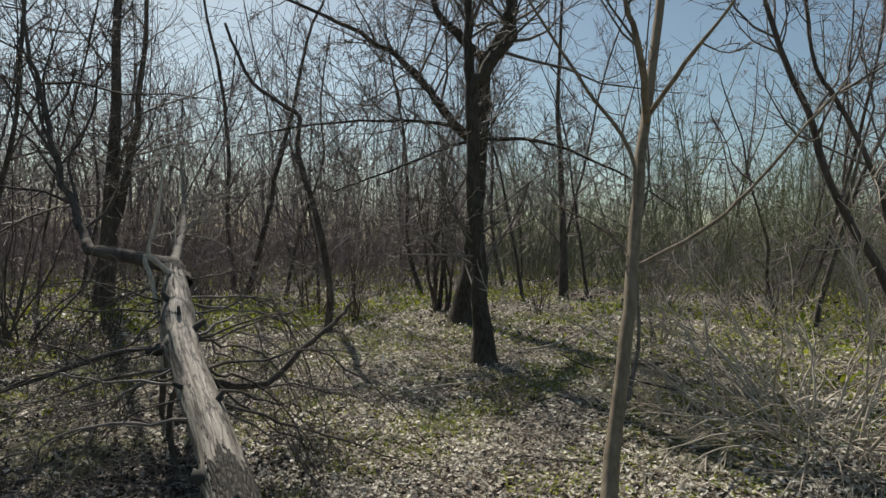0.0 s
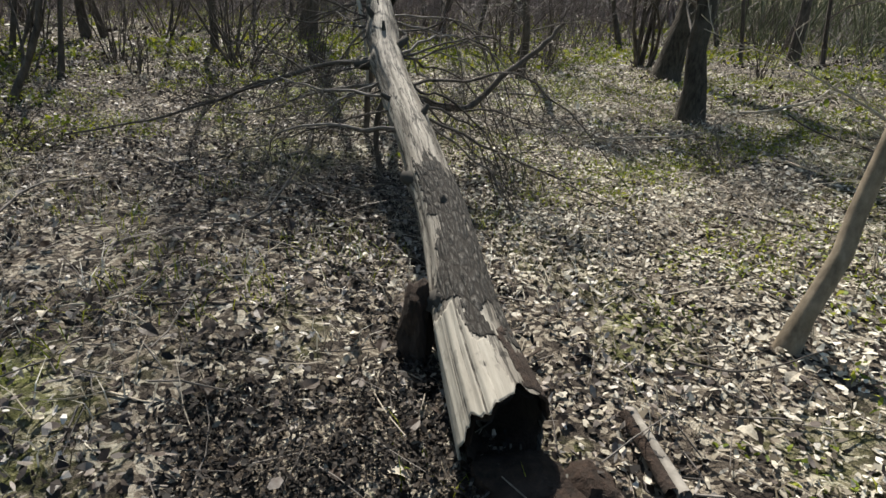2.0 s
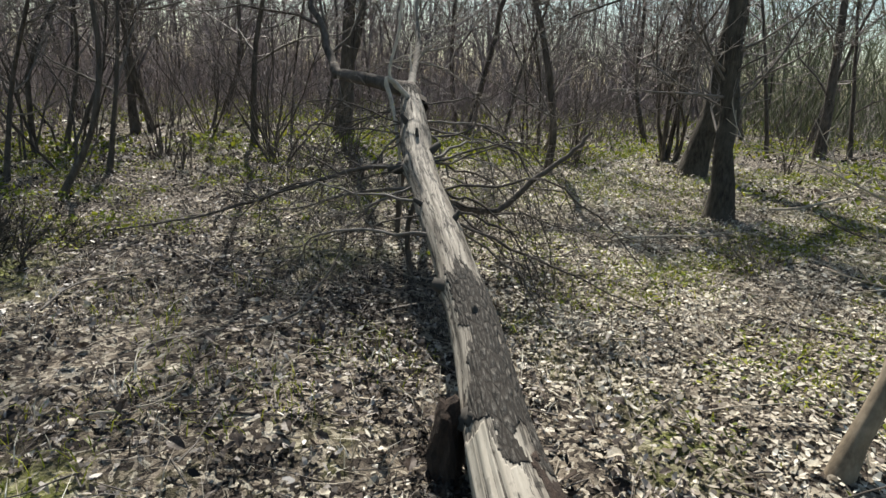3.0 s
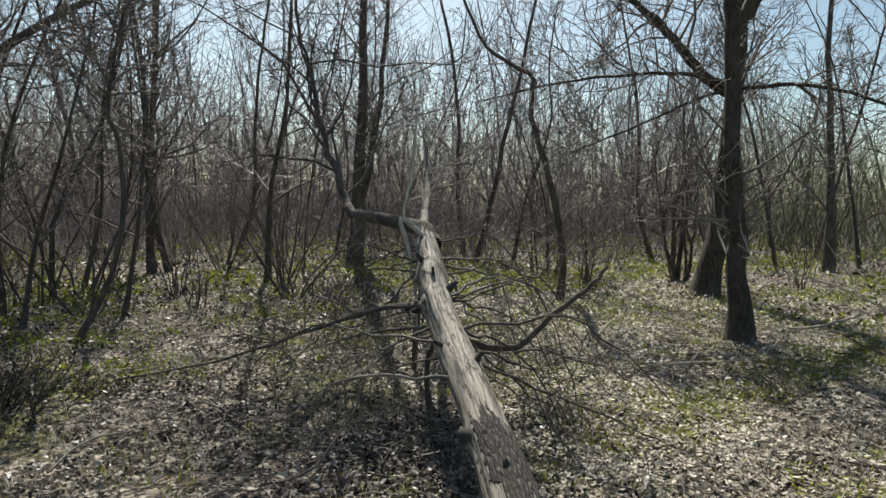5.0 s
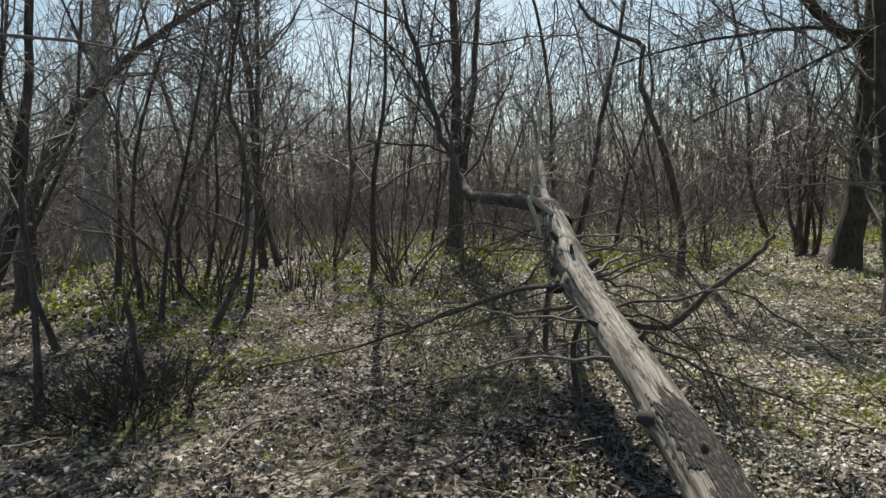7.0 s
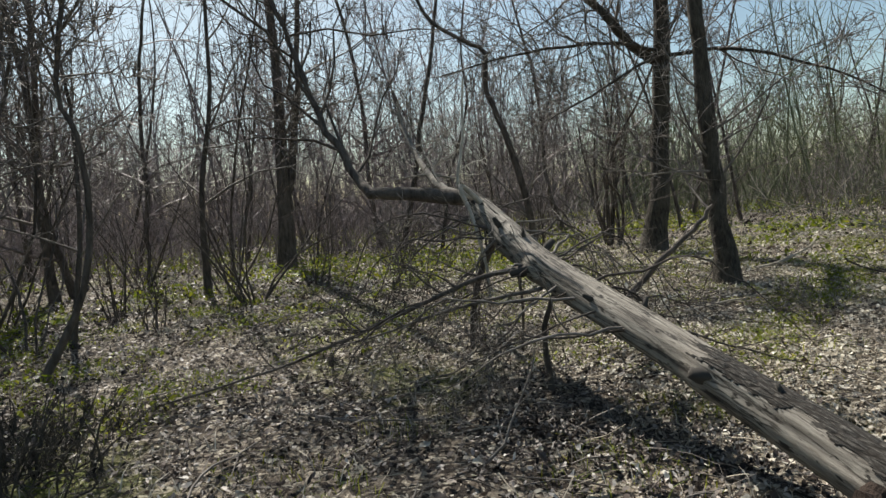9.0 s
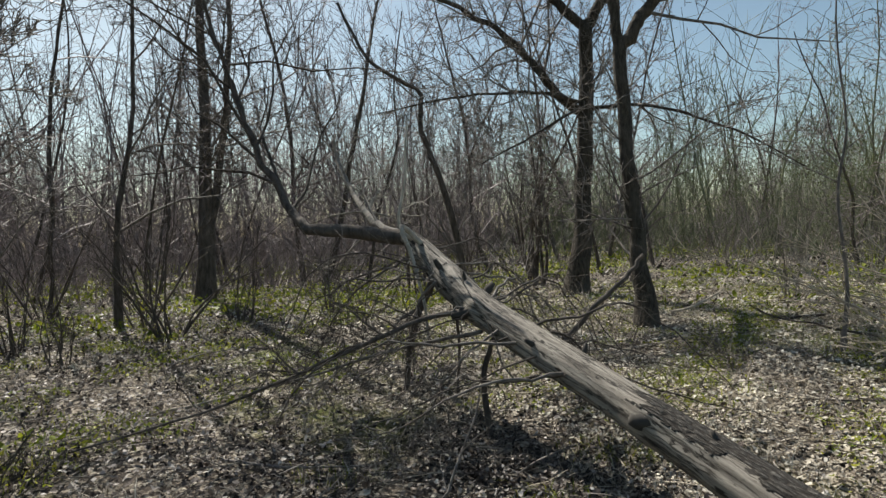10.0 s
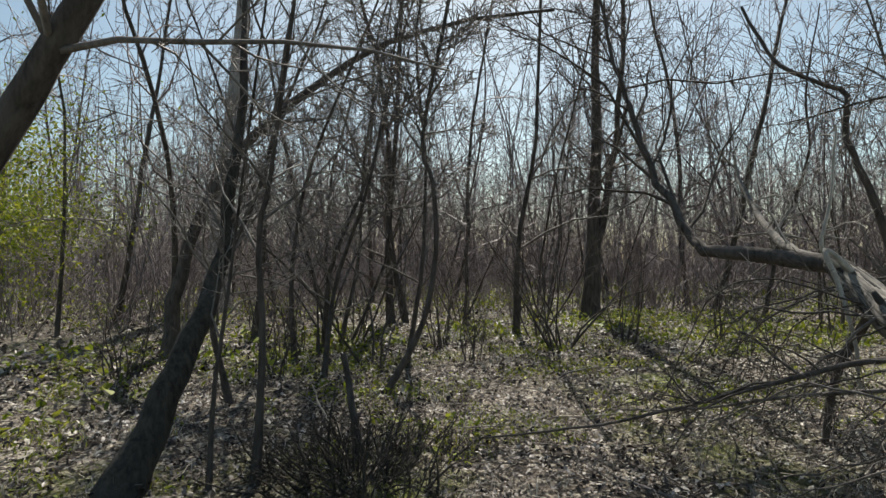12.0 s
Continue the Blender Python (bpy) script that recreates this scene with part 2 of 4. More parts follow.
def smooth_line(ctrl, n):
    """A smooth line of n points through a few."""
    c = np.asarray(ctrl, float)
    c = np.vstack([2 * c[0] - c[1], c, 2 * c[-1] - c[-2]])
    out = []
    for u in np.linspace(0, len(c) - 3 - 1e-6, n):
        i = int(u)
        t = u - i
        p0, p1, p2, p3 = c[i:i + 4]
        out.append(0.5 * (2 * p1 + (p2 - p0) * t + (2 * p0 - 5 * p1 + 4 * p2 - p3) * t * t + (3 * p1 - p0 - 3 * p2 + p3) * t ** 3))
    return np.array(out)


def unit(v):
    return v / (np.linalg.norm(v) + 1e-9)


def wander(rng, start, way, length, n, wob, up):
    p, d, out = np.array(start, float), unit(np.array(way, float)), [np.array(start, float)]
    for _ in range(n):
        d = unit(d + wob * rng.normal(size=3) + np.array([0, 0, up]))
        p = p + d * length / n
        out.append(p)
    return np.array(out)


def sprout(rng, line, radii, out, level, counts, first=0.3, spread=(35, 70), size=0.45, wob=0.22, up=0.06, thin=0.55, segs=(5, 4, 3)):
    """Side branches along a line, and theirs in turn, into out as (level, points, radii)."""
    total = np.linalg.norm(np.diff(line, axis=0), axis=1).sum()
    for _ in range(counts[0]):
        s = first + (0.97 - first) * rng.rand()
        u = s * (len(line) - 1)
        i = min(int(u), len(line) - 2)
        at = line[i] + (u - i) * (line[i + 1] - line[i])
        tan = unit(line[i + 1] - line[i])
        r = radii[i] + (u - i) * (radii[i + 1] - radii[i])
        side = unit(np.cross(tan, rng.normal(size=3)))
        a = radians(rng.uniform(*spread))
        way = tan * math.cos(a) + side * math.sin(a)
        length = total * size * rng.uniform(0.55, 1.15) * (1.15 - 0.7 * s)
        n = segs[min(level, 3) - 1]
        pts = wander(rng, at, way, length, n, wob, up)
        r0 = max(min(r * thin, 0.009 * length + 0.0025), 0.0014)
        rad = np.linspace(r0, max(r0 * 0.25, 0.0011), n + 1)
        out.append((level, pts, rad))
        if len(counts) > 1:
            sprout(rng, pts, rad, out, level + 1, counts[1:], 0.2, spread, 0.5, wob, up, 0.6, segs)


def part(name, me, parent, label="", kind=""):
    ob = new(name, me)
    ob.parent = parent
    return tagged(ob, label, "", "", kind)


def thing(name, at, label, category, group="", kind=""):
    ob = new(name)
    ob.location = at
    return tagged(ob, label, category, group, kind)


def tree(name, trunk, r0, r1, seed, counts, label, mat=BARK_DARK, limbs=(), group="", twig=TWIG, first=0.35, size=0.4, sides=10, flare=1.35, category="tree", up=0.06, spread=(35, 70), wob=0.22, minr=0.0026, fine=(5, 4, 3), segs=(5, 4, 3)):
    """A bare tree: its trunk through a few points, given limbs, and boughs and twigs grown from them. Points are in the world."""
    rng = np.random.RandomState(seed)
    base = np.array(trunk[0], float)
    top = thing(name, base, label, category, group)
    n = max(10, 3 * len(trunk))
    line = smooth_line(np.array(trunk) - base, n)
    line[1:-1] += rng.normal(size=(n - 2, 3)) * r0 * 0.12
    s = np.linspace(0, 1, n)
    rad = r0 + (r1 - r0) * s ** 0.8
    rad = rad * (1 + (flare - 1) * np.exp(-s * n / 1.2))
    line = np.vstack([line[0] - np.array([0, 0, 0.12]), line])
    rad = np.concatenate([[rad[0] * 1.15], rad])
    part("trunk", Tubes().add(line, rad, sides, 0.14, seed).mesh("trunk", mat), top)
    lots = []
    sprout(rng, line, rad, lots, 1, counts, first, spread, size, wob, up, 0.55, segs)
    for ctrl, ra, rb in limbs:
        ln = smooth_line(np.array(ctrl) - base, 4 * len(ctrl))
        ln[1:] += rng.normal(size=(len(ln) - 1, 3)) * ra * 0.18
        rr = np.linspace(ra, rb, len(ln))
        limb = part("limb", Tubes().add(ln, rr, 8, 0.14, seed + 1).mesh("limb", mat), top)
        own = []
        sprout(rng, ln, rr, own, 1, counts, 0.25, spread, size * 1.1, wob, up)
        spray = Tubes()
        for level, p, r in own:
            spray.add(p, np.maximum(r, minr), fine[min(level, 3) - 1])
        part("twig_spray", spray.mesh("twig_spray", twig), limb, "", "stuff")
    if lots:
        t = Tubes()
        for level, p, r in lots:
            t.add(p, np.maximum(r, minr), fine[min(level, 3) - 1])
        part("crown", t.mesh("crown", twig), top, "", "stuff")
    return top


def shrub(name, at, seed, stems, height, label, group="", lean=0.35, mat=TWIG, counts=(5, 3), r=0.012, spreadr=0.12, category="shrub", up=0.03, minr=0.0024):
    """Many thin stems from one foot."""
    rng = np.random.RandomState(seed)
    top = thing(name, (at[0], at[1], float(gh(at[0], at[1]))), label, category, group)
    twigs = Tubes()
    for _ in range(stems):
        a = rng.rand() * 6.28
        foot = np.array([math.cos(a), math.sin(a), 0]) * spreadr * rng.rand() - np.array([0, 0, 0.06])
        way = np.array([math.cos(a) * lean * rng.rand(), math.sin(a) * lean * rng.rand(), 1])
        pts = wander(rng, foot, way, height * rng.uniform(0.5, 1.1), 7, 0.15, up)
        r0 = r * rng.uniform(0.6, 1.4)
        rad = np.linspace(r0, r0 * 0.2, 8)
        part("stem", Tubes().add(pts, rad, 5, 0.1, seed).mesh("stem", mat), top)
        out = []
        sprout(rng, pts, rad, out, 2, counts, 0.3, (25, 60), 0.35, 0.16, 0.04, 0.55, (5, 3, 2))
        for level, p, rr in out:
            twigs.add(p, np.maximum(rr, minr), 3)
    part("crown", twigs.mesh("crown", mat), top, "", "stuff")
    return top


# ---- the forest floor ----
def build_ground():
    u = np.sinh(np.linspace(-1, 1, 291) * 7.2) / math.sinh(7.2)
    gx, gy = np.meshgrid(u * 420 - 1.0, u * 420 + 3.0, indexing="ij")
    v = np.stack([gx, gy, gh(gx, gy)], -1).reshape(-1, 3)
    n = len(u)
    i, j = np.meshgrid(np.arange(n - 1), np.arange(n - 1), indexing="ij")
    q = np.stack([i * n + j, (i + 1) * n + j, (i + 1) * n + j + 1, i * n + j + 1], -1).reshape(-1, 4)
    return tagged(new("ground", make_mesh("ground", v, q, GROUND)), "forest floor of brown leaf litter with green patches", "ground", "", "structure")


GROUND_OB = build_ground()


# ---- the fallen log ----
LOG_AXIS = smooth_line([(-0.14, 1.48, 0.05), (-0.37, 2.05, 0.14), (-0.70, 2.90, 0.375), (-1.25, 4.03, 0.76), (-1.51, 4.68, 1.05), (-1.68, 5.08, 1.27)], 110)
LOG_R = np.interp(np.linspace(0, 1, 110), [0, 0.17, 0.41, 0.6, 0.74, 0.85, 0.93, 1], [0.150, 0.126, 0.103, 0.103, 0.104, 0.094, 0.079, 0.062])
LOG_LEN = np.concatenate([[0], np.cumsum(np.linalg.norm(np.diff(LOG_AXIS, axis=0), axis=1))])


def log_point(s, ang, off=0.0):
    """A place on the log: s metres from the broken end, ang degrees round from its east side over the top, off metres proud."""
    c = np.array([np.interp(s, LOG_LEN, LOG_AXIS[:, k]) for k in range(3)])
    c2 = np.array([np.interp(s + 0.05, LOG_LEN, LOG_AXIS[:, k]) for k in range(3)])
    c1 = np.array([np.interp(s - 0.05, LOG_LEN, LOG_AXIS[:, k]) for k in range(3)])
    t = unit(c2 - c1)
    e = unit(np.cross(t, (0, 0, 1)))
    w = np.cross(e, t)
    r = np.interp(s, LOG_LEN, LOG_R)
    a = radians(ang)
    lump = noise.noise(Vector((1.6 * s, 1.3 * math.cos(a), 1.3 * math.sin(a)))) * 0.10 + noise.noise(Vector((0.7 * s + 9, 7 * math.cos(a), 7 * math.sin(a)))) * 0.05 + noise.noise(Vector((0.9 * s + 3, 15 * math.cos(a), 15 * math.sin(a)))) * 0.02
    lump += 0.16 * math.exp(-((s - 1.58) / 0.09) ** 2) * max(0, math.cos(a - radians(170))) + 0.22 * math.exp(-((s - 2.95) / 0.07) ** 2) * max(0, math.cos(a - radians(190)))
    lump += 0.10 * math.exp(-((s - 3.35) / 0.12) ** 2)
    return c + (r * (1 + lump) + off) * (math.cos(a) * e + math.sin(a) * w)


def log_sheet(s_of, s_cells, a0, a1, a_cells, off, keep=None):
    """A curved sheet on the log's surface: s_of(i, ang) gives metres along it."""
    verts, quads, uvs = [], [], []
    for i in range(s_cells + 1):
        for j in range(a_cells + 1):
            ang = a0 + (a1 - a0) * j / a_cells
            s = s_of(i / s_cells, ang)
            verts.append(log_point(s, ang, off(s, ang) if callable(off) else off))
            uvs.append((ang / 360, s))
    for i in range(s_cells):
        for j in range(a_cells):
            q = [i * (a_cells + 1) + j, i * (a_cells + 1) + j + 1, (i + 1) * (a_cells + 1) + j + 1, (i + 1) * (a_cells + 1) + j]
            if keep is None or keep(np.mean([uvs[k][1] for k in q]), 360 * np.mean([uvs[k][0] for k in q])):
                quads.append(q)
    uv = [uvs[k] for q in quads for k in q]
    return verts, quads, uv


def build_log():
    top = thing("fallen_log", (-0.14, 1.48, float(gh(-0.14, 1.48))), "fallen dead trunk of bare silvery wood with flaking bark", "log")
    shift = -np.array(top.location)

    def put(name, data, mat, label="", thick=0.0):
        v, q, uv = data
        me = make_mesh(name, np.array(v) + shift, q, mat, uv)
        ob = part(name, me, top, label)
        if thick:
            m = ob.modifiers.new("thickness", "SOLIDIFY")
            m.thickness, m.offset = thick, 1.0
        return ob

    def ragged(ang):
        a = radians(ang)
        return 0.06 * (1 + noise.noise(Vector((2.2 * math.cos(a), 2.2 * math.sin(a), 3)))) + 0.018 * noise.noise(Vector((6 * math.cos(a), 6 * math.sin(a), 1))) + 0.10 * max(0, math.cos(a - 0.4))

    end = LOG_LEN[-1]
    put("trunk", log_sheet(lambda f, a: ragged(a) * (1 - f) + end * f, 170, 0, 360, 72, 0), WOOD_BARE, "bare weathered grey wood")
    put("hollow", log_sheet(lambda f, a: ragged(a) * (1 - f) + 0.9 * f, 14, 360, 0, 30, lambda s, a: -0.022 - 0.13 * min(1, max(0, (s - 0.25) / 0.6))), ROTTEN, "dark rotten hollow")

    def bark_a(s, ang):
        edge = 140 + 20 * noise.noise(Vector((5 * s, 0, 0))) + 14 * noise.noise(Vector((17 * s, 3, 0))) - 28 * min(1, max(0, (0.66 - s) / 0.05)) + 25 * math.exp(-((s - 0.70) / 0.06) ** 2)
        return ang < edge and s < 1.62 + 0.30 * noise.noise(Vector((ang / 38, 1, 0))) + 0.10 * noise.noise(Vector((ang / 9, 6, 0))) and noise.noise(Vector((3.2 * s, ang / 26, 11))) < 0.36 + 0.15 * noise.noise(Vector((13 * s, ang / 8, 2))) and s > 0.38 + 0.24 * min(1, max(0, (ang - 112) / 12)) + 0.05 * noise.noise(Vector((ang / 25, 5, 0)))

    put("bark", log_sheet(lambda f, a: 0.34 + 1.63 * f, 136, -95, 172, 80, 0.002, bark_a), LOG_BARK, "grey flaking bark", 0.019)

    def bark_b(s, ang):
        return ang < 66 + 26 * noise.noise(Vector((7 * s, 8, 0))) and noise.noise(Vector((9 * s, ang / 30, 2))) > -0.28

    put("bark", log_sheet(lambda f, a: 0.14 + 0.32 * f, 26, -95, 92, 44, 0.002, bark_b), ROTTEN, "crumbling brown bark", 0.010)

    def bark_c(s, ang):
        return noise.noise(Vector((3 * s, ang / 30, 7))) + 0.4 * noise.noise(Vector((11 * s, ang / 9, 4))) > 0.55 - 2.2 * max(0, s - (end - 0.45))

    put("bark", log_sheet(lambda f, a: end - 0.6 + 0.59 * f, 60, -180, 180, 90, 0.002, bark_c), LOG_BARK, "remnants of dark bark", 0.006)

    def bare(s, ang):
        return 84 + 18 * noise.noise(Vector((6 * s, 2, 0))) + 34 * min(1, max(0, (s - 0.30) / 0.16)) < ang < 205 and s < 0.36 + 0.24 * min(1, max(0, (ang - 112) / 12)) + 0.05 * noise.noise(Vector((ang / 45, 9, 0))) + 0.015 * noise.noise(Vector((ang / 9, 9, 0)))

    put("bare_patch", log_sheet(lambda f, a: ragged(a) + 0.003 + (0.70 - ragged(a)) * f, 70, 55, 208, 80, 0.001, bare), WOOD_PALE, "freshly bared pale wood", 0.003)
    return top, shift


LOG_OB, LOG_SHIFT = build_log()


def log_branch(name, ctrl, r0, r1, mat, seed, counts=(), size=0.35, label="", sides=7, up=0.0, wild=0.0, first=0.2, power=1.0):
    ln = smooth_line(np.array(ctrl) + LOG_SHIFT, 5 * len(ctrl))
    rng = np.random.RandomState(seed)
    ln[1:] += rng.normal(size=(len(ln) - 1, 3)) * r0 * 0.12 + np.cumsum(rng.normal(size=(len(ln) - 1, 3)), 0) * wild
    rad = r1 + (r0 - r1) * np.linspace(1, 0, len(ln)) ** power
    t = Tubes().add(ln, rad, sides, 0.15, seed)
    if counts:
        out = []
        sprout(rng, ln, rad, out, 1, counts, first, (30, 70), size, 0.25, up)
        for level, p, r in out:
            p[:, 2] = np.maximum(p[:, 2], 0.02 + gh(p[:, 0] - LOG_SHIFT[0], p[:, 1] - LOG_SHIFT[1]) + LOG_SHIFT[2])
            t.add(p, np.maximum(r, 0.003 if len(counts) > 2 else 0.0022), 4 if level < 2 else 3)
    return part(name, t.mesh(name, mat), LOG_OB, label)


for k, (s, ang, reach, r) in enumerate(((1.56, 168, 0.035, 0.034), (0.66, 150, 0.012, 0.03), (0.70, 176, 0.02, 0.04), (2.35, 150, 0.05, 0.016), (2.95, 188, 0.10, 0.03), (3.2, 95, 0.05, 0.014),
                                          (2.1, 60, 0.05, 0.015), (3.45, 130, 0.07, 0.02), (1.25, 95, 0.02, 0.016), (3.05, 40, 0.08, 0.022))):
    a, b = log_point(s, ang, -0.03), log_point(s + 0.03, ang, reach)
    part("knot", Tubes().add(np.array([a, (a + b) / 2, b, b + (b - a) * 0.03]) + LOG_SHIFT, [r * 1.2, r, r * 0.7, 0.003], 11, 0.6, k).mesh("knot", LOG_BARK), LOG_OB, "dark broken knot")

# the living limb that bends up from the log's far end
# its top and dense crown, out of view, are added to shade the litter
log_branch("limb", [(-1.56, 4.92, 1.14), (-1.75, 5.18, 1.28), (-2.44, 5.50, 1.37), (-2.65, 5.72, 1.53), (-3.02, 5.95, 2.20), (-3.22, 6.08, 2.85), (-3.40, 6.15, 3.41), (-3.6, 6.2, 4.4), (-4.0, 6.3, 5.6), (-4.5, 6.45, 7.1), (-5.1, 6.6, 8.6)],
           0.086, 0.012, BARK_DARK, 3, (40, 10, 6), 0.25, "dark limb that bends up, its unseen top added for shade", 9, 0.05, 0.0, 0.30, 2.9)
log_branch("branch", [(-1.66, 5.05, 1.25), (-1.9, 5.9, 1.38), (-2.1, 6.7, 1.65), (-2.30, 7.28, 2.10), (-2.36, 7.40, 2.40)], 0.046, 0.016, WOOD_GREY, 5, (18, 6, 3), 0.42, "pale dead branch", 7, 0.06)
log_branch("branch", [(-1.30, 4.08, 0.78), (-1.62, 4.06, 0.76), (-2.16, 4.02, 0.58), (-2.9, 4.05, 0.30), (-3.92, 4.12, 0.04)], 0.021, 0.006, BARK_DARK, 7, (12, 4, 3), 0.32, "long dark branch lying out to the litter")
log_branch("branch", [(-1.30, 4.0, 0.66), (-1.9, 4.35, 0.50), (-2.6, 4.9, 0.22), (-3.3, 5.3, 0.06)], 0.014, 0.005, TWIG, 8, (9, 4), 0.32)
log_branch("branch", [(-1.0, 3.75, 0.62), (-0.75, 4.13, 0.53), (-0.53, 4.12, 0.75), (-0.30, 4.10, 0.95), (-0.19, 4.09, 1.09)], 0.026, 0.012, BARK_DARK, 9, (6, 3), 0.4)
log_branch("branch", [(-1.55, 4.85, 1.16), (-1.75, 4.72, 1.35), (-1.67, 4.69, 1.08), (-1.61, 4.66, 0.78), (-1.59, 4.64, 0.48)], 0.022, 0.009, DEAD_PALE, 10, (3,), 0.3, "thin bleached branch hanging down")
log_branch("branch", [(-1.60, 4.95, 1.2), (-1.76, 4.82, 1.36), (-1.71, 4.84, 1.68), (-1.67, 4.86, 2.15)], 0.017, 0.007, DEAD_PALE, 11, (4, 2), 0.35)
log_branch("prop", [(-1.22, 3.95, 0.68), (-1.31, 3.96, 0.4), (-1.28, 4.0, -0.02)], 0.016, 0.022, BARK_DARK, 12, (5, 3), 0.3, "broken limb propping up the trunk")
log_branch("prop", [(-1.50, 4.72, 1.0), (-1.68, 4.95, 0.55), (-1.75, 5.1, 0.0)], 0.032, 0.024, BARK_DARK, 13, (4, 2), 0.3)
log_branch("prop", [(-1.42, 4.5, 0.9), (-1.35, 4.75, 0.45), (-1.36, 4.9, 0.02)], 0.014, 0.01, BARK_DARK, 14, (4, 2), 0.35)
SIDE = np.random.RandomState(21)
for k in range(34):
    s = SIDE.uniform(2.0, 3.95)
    side = -1 if k % 2 else 1
    a = log_point(s, 15 if side > 0 else 175)
    reach = SIDE.uniform(0.4, 1.35)
    b = a + np.array([side * reach * 0.55, SIDE.uniform(-0.3, 0.6) * reach, SIDE.uniform(-0.35, 0.12)])
    b[2] = max(b[2], gh(b[0], b[1]) + 0.08)
    c = a + np.array([side * reach, SIDE.uniform(-0.1, 1.0) * reach, 0])
    c[2] = gh(c[0], c[1]) + SIDE.uniform(0.01, 0.22)
    log_branch("branch", [a, b, c], SIDE.uniform(0.005, 0.011), 0.0025, BARK_DARK if k % 3 else TWIG, 30 + k, (8, 4), 0.45, wild=0.016)


# ---- named trees ----
def foot(x, y):
    return (x, y, float(gh(x, y)))


tree("forked_oak", [foot(1.22, 7.06), (1.14, 7.12, 1.41), (1.07, 7.15, 2.29), (1.04, 7.18, 3.4)], 0.096, 0.076, 1, (22, 8, 3), "dark forked oak with rough bark and bare boughs", BARK_OAK,
     [([(1.04, 7.18, 3.35), (1.30, 7.14, 3.72), (1.49, 7.12, 4.05), (1.45, 7.13, 4.4), (1.6, 7.2, 5.6), (1.9, 7.3, 7.0)], 0.085, 0.03),
      ([(1.04, 7.18, 3.35), (0.99, 7.18, 3.9), (0.95, 7.2, 4.6), (0.7, 7.3, 6.2), (0.6, 7.4, 7.6)], 0.07, 0.02)], sides=14, first=0.22, size=0.5, flare=1.7, minr=0.0036, wob=0.2, up=0.02)
tree("old_oak", [foot(1.30, 9.75), (1.50, 9.86, 1.74), (1.61, 9.83, 3.31), (1.63, 9.82, 4.6)], 0.15, 0.105, 2, (20, 8, 4), "thick dark oak with low spreading limbs", BARK_OAK,
     [([(1.55, 9.85, 3.15), (1.2, 9.9, 3.4), (0.8, 9.92, 3.88), (0.43, 9.95, 4.35), (-0.11, 10.0, 4.72), (-0.84, 10.08, 5.1), (-2.0, 10.2, 5.6)], 0.09, 0.02),
      ([(1.63, 9.82, 4.5), (1.09, 9.88, 4.98), (0.73, 9.91, 5.5), (0.2, 10, 6.8)], 0.09, 0.03),
      ([(1.63, 9.82, 4.5), (2.01, 9.77, 5.15), (2.15, 9.76, 5.8), (2.6, 9.7, 7.8)], 0.10, 0.03),
      ([(1.55, 9.85, 3.3), (0.6, 9.3, 3.35), (-0.6, 8.8, 3.2), (-1.8, 8.4, 2.9)], 0.035, 0.008),
      ([(1.55, 9.80, 3.2), (0.9, 9.0, 2.9), (0.1, 8.2, 2.45), (-0.6, 7.6, 2.1)], 0.03, 0.007),
      ([(1.62, 9.80, 3.2), (2.4, 9.2, 3.1), (3.4, 8.6, 2.6), (4.2, 8.2, 2.0)], 0.035, 0.008)], sides=14, first=0.25, size=0.5, flare=1.5, minr=0.0042, wob=0.2, up=0.02)
tree("curved_tree", [foot(-0.75, 8.9), (-0.72, 8.7, 0.94), (-0.98, 8.71, 2.03), (-1.2, 8.78, 2.69), (-1.2, 8.81, 3.24), (-1.53, 8.87, 3.47), (-1.97, 8.95, 3.86), (-2.3, 9.05, 4.6)], 0.055, 0.02, 4, (16, 5, 3),
     "slender dark tree with a kinked trunk", BARK_DARK, first=0.15, size=0.3)
tree("young_tree", [foot(0.90, 2.51), (1.035, 2.62, 0.4), (1.155, 2.77, 1.0), (1.225, 2.87, 1.43), (1.345, 3.05, 2.0), (1.50, 3.26, 2.6), (1.75, 3.6, 4.0), (1.95, 3.9, 5.6)], 0.040, 0.02, 6, (3, 4, 3),
     "slim young tree with smooth pale brown bark", BARK_PALE,
     [([(1.22, 2.86, 1.38), (1.67, 2.95, 1.61), (1.96, 2.95, 1.88), (2.16, 2.94, 2.12), (2.39, 2.93, 2.37)], 0.013, 0.005),
      ([(1.22, 2.86, 1.4), (1.2, 2.98, 1.51), (1.06, 3.04, 1.62), (0.88, 3.07, 1.71)], 0.01, 0.004),
      ([(1.232, 2.88, 1.47), (1.26, 2.99, 1.96), (1.02, 3.06, 2.33), (0.75, 3.09, 2.74), (0.43, 3.15, 3.24)], 0.013, 0.005),
      ([(1.385, 3.09, 2.15), (1.27, 2.93, 2.47), (1.18, 2.93, 2.75), (0.98, 2.93, 3.56)], 0.022, 0.009),
      ([(1.39, 3.10, 2.18), (1.54, 2.91, 2.48), (1.7, 2.89, 2.69), (2.17, 2.82, 3.35)], 0.014, 0.005)], first=0.75, size=0.35, sides=14, flare=1.3)
tree("twin_stemmed_tree", [foot(-4.95, 11.4), (-4.83, 11.5, 2.95), (-4.78, 11.5, 6.1), (-4.7, 11.6, 9.5)], 0.15, 0.03, 7, (22, 6, 4), "tall dark tree with two upright stems", BARK_DARK,
     [([(-4.9, 11.45, 1.0), (-4.6, 11.5, 2.6), (-4.34, 11.5, 4.5), (-4.3, 11.5, 7.5)], 0.09, 0.025)], first=0.3, size=0.28)
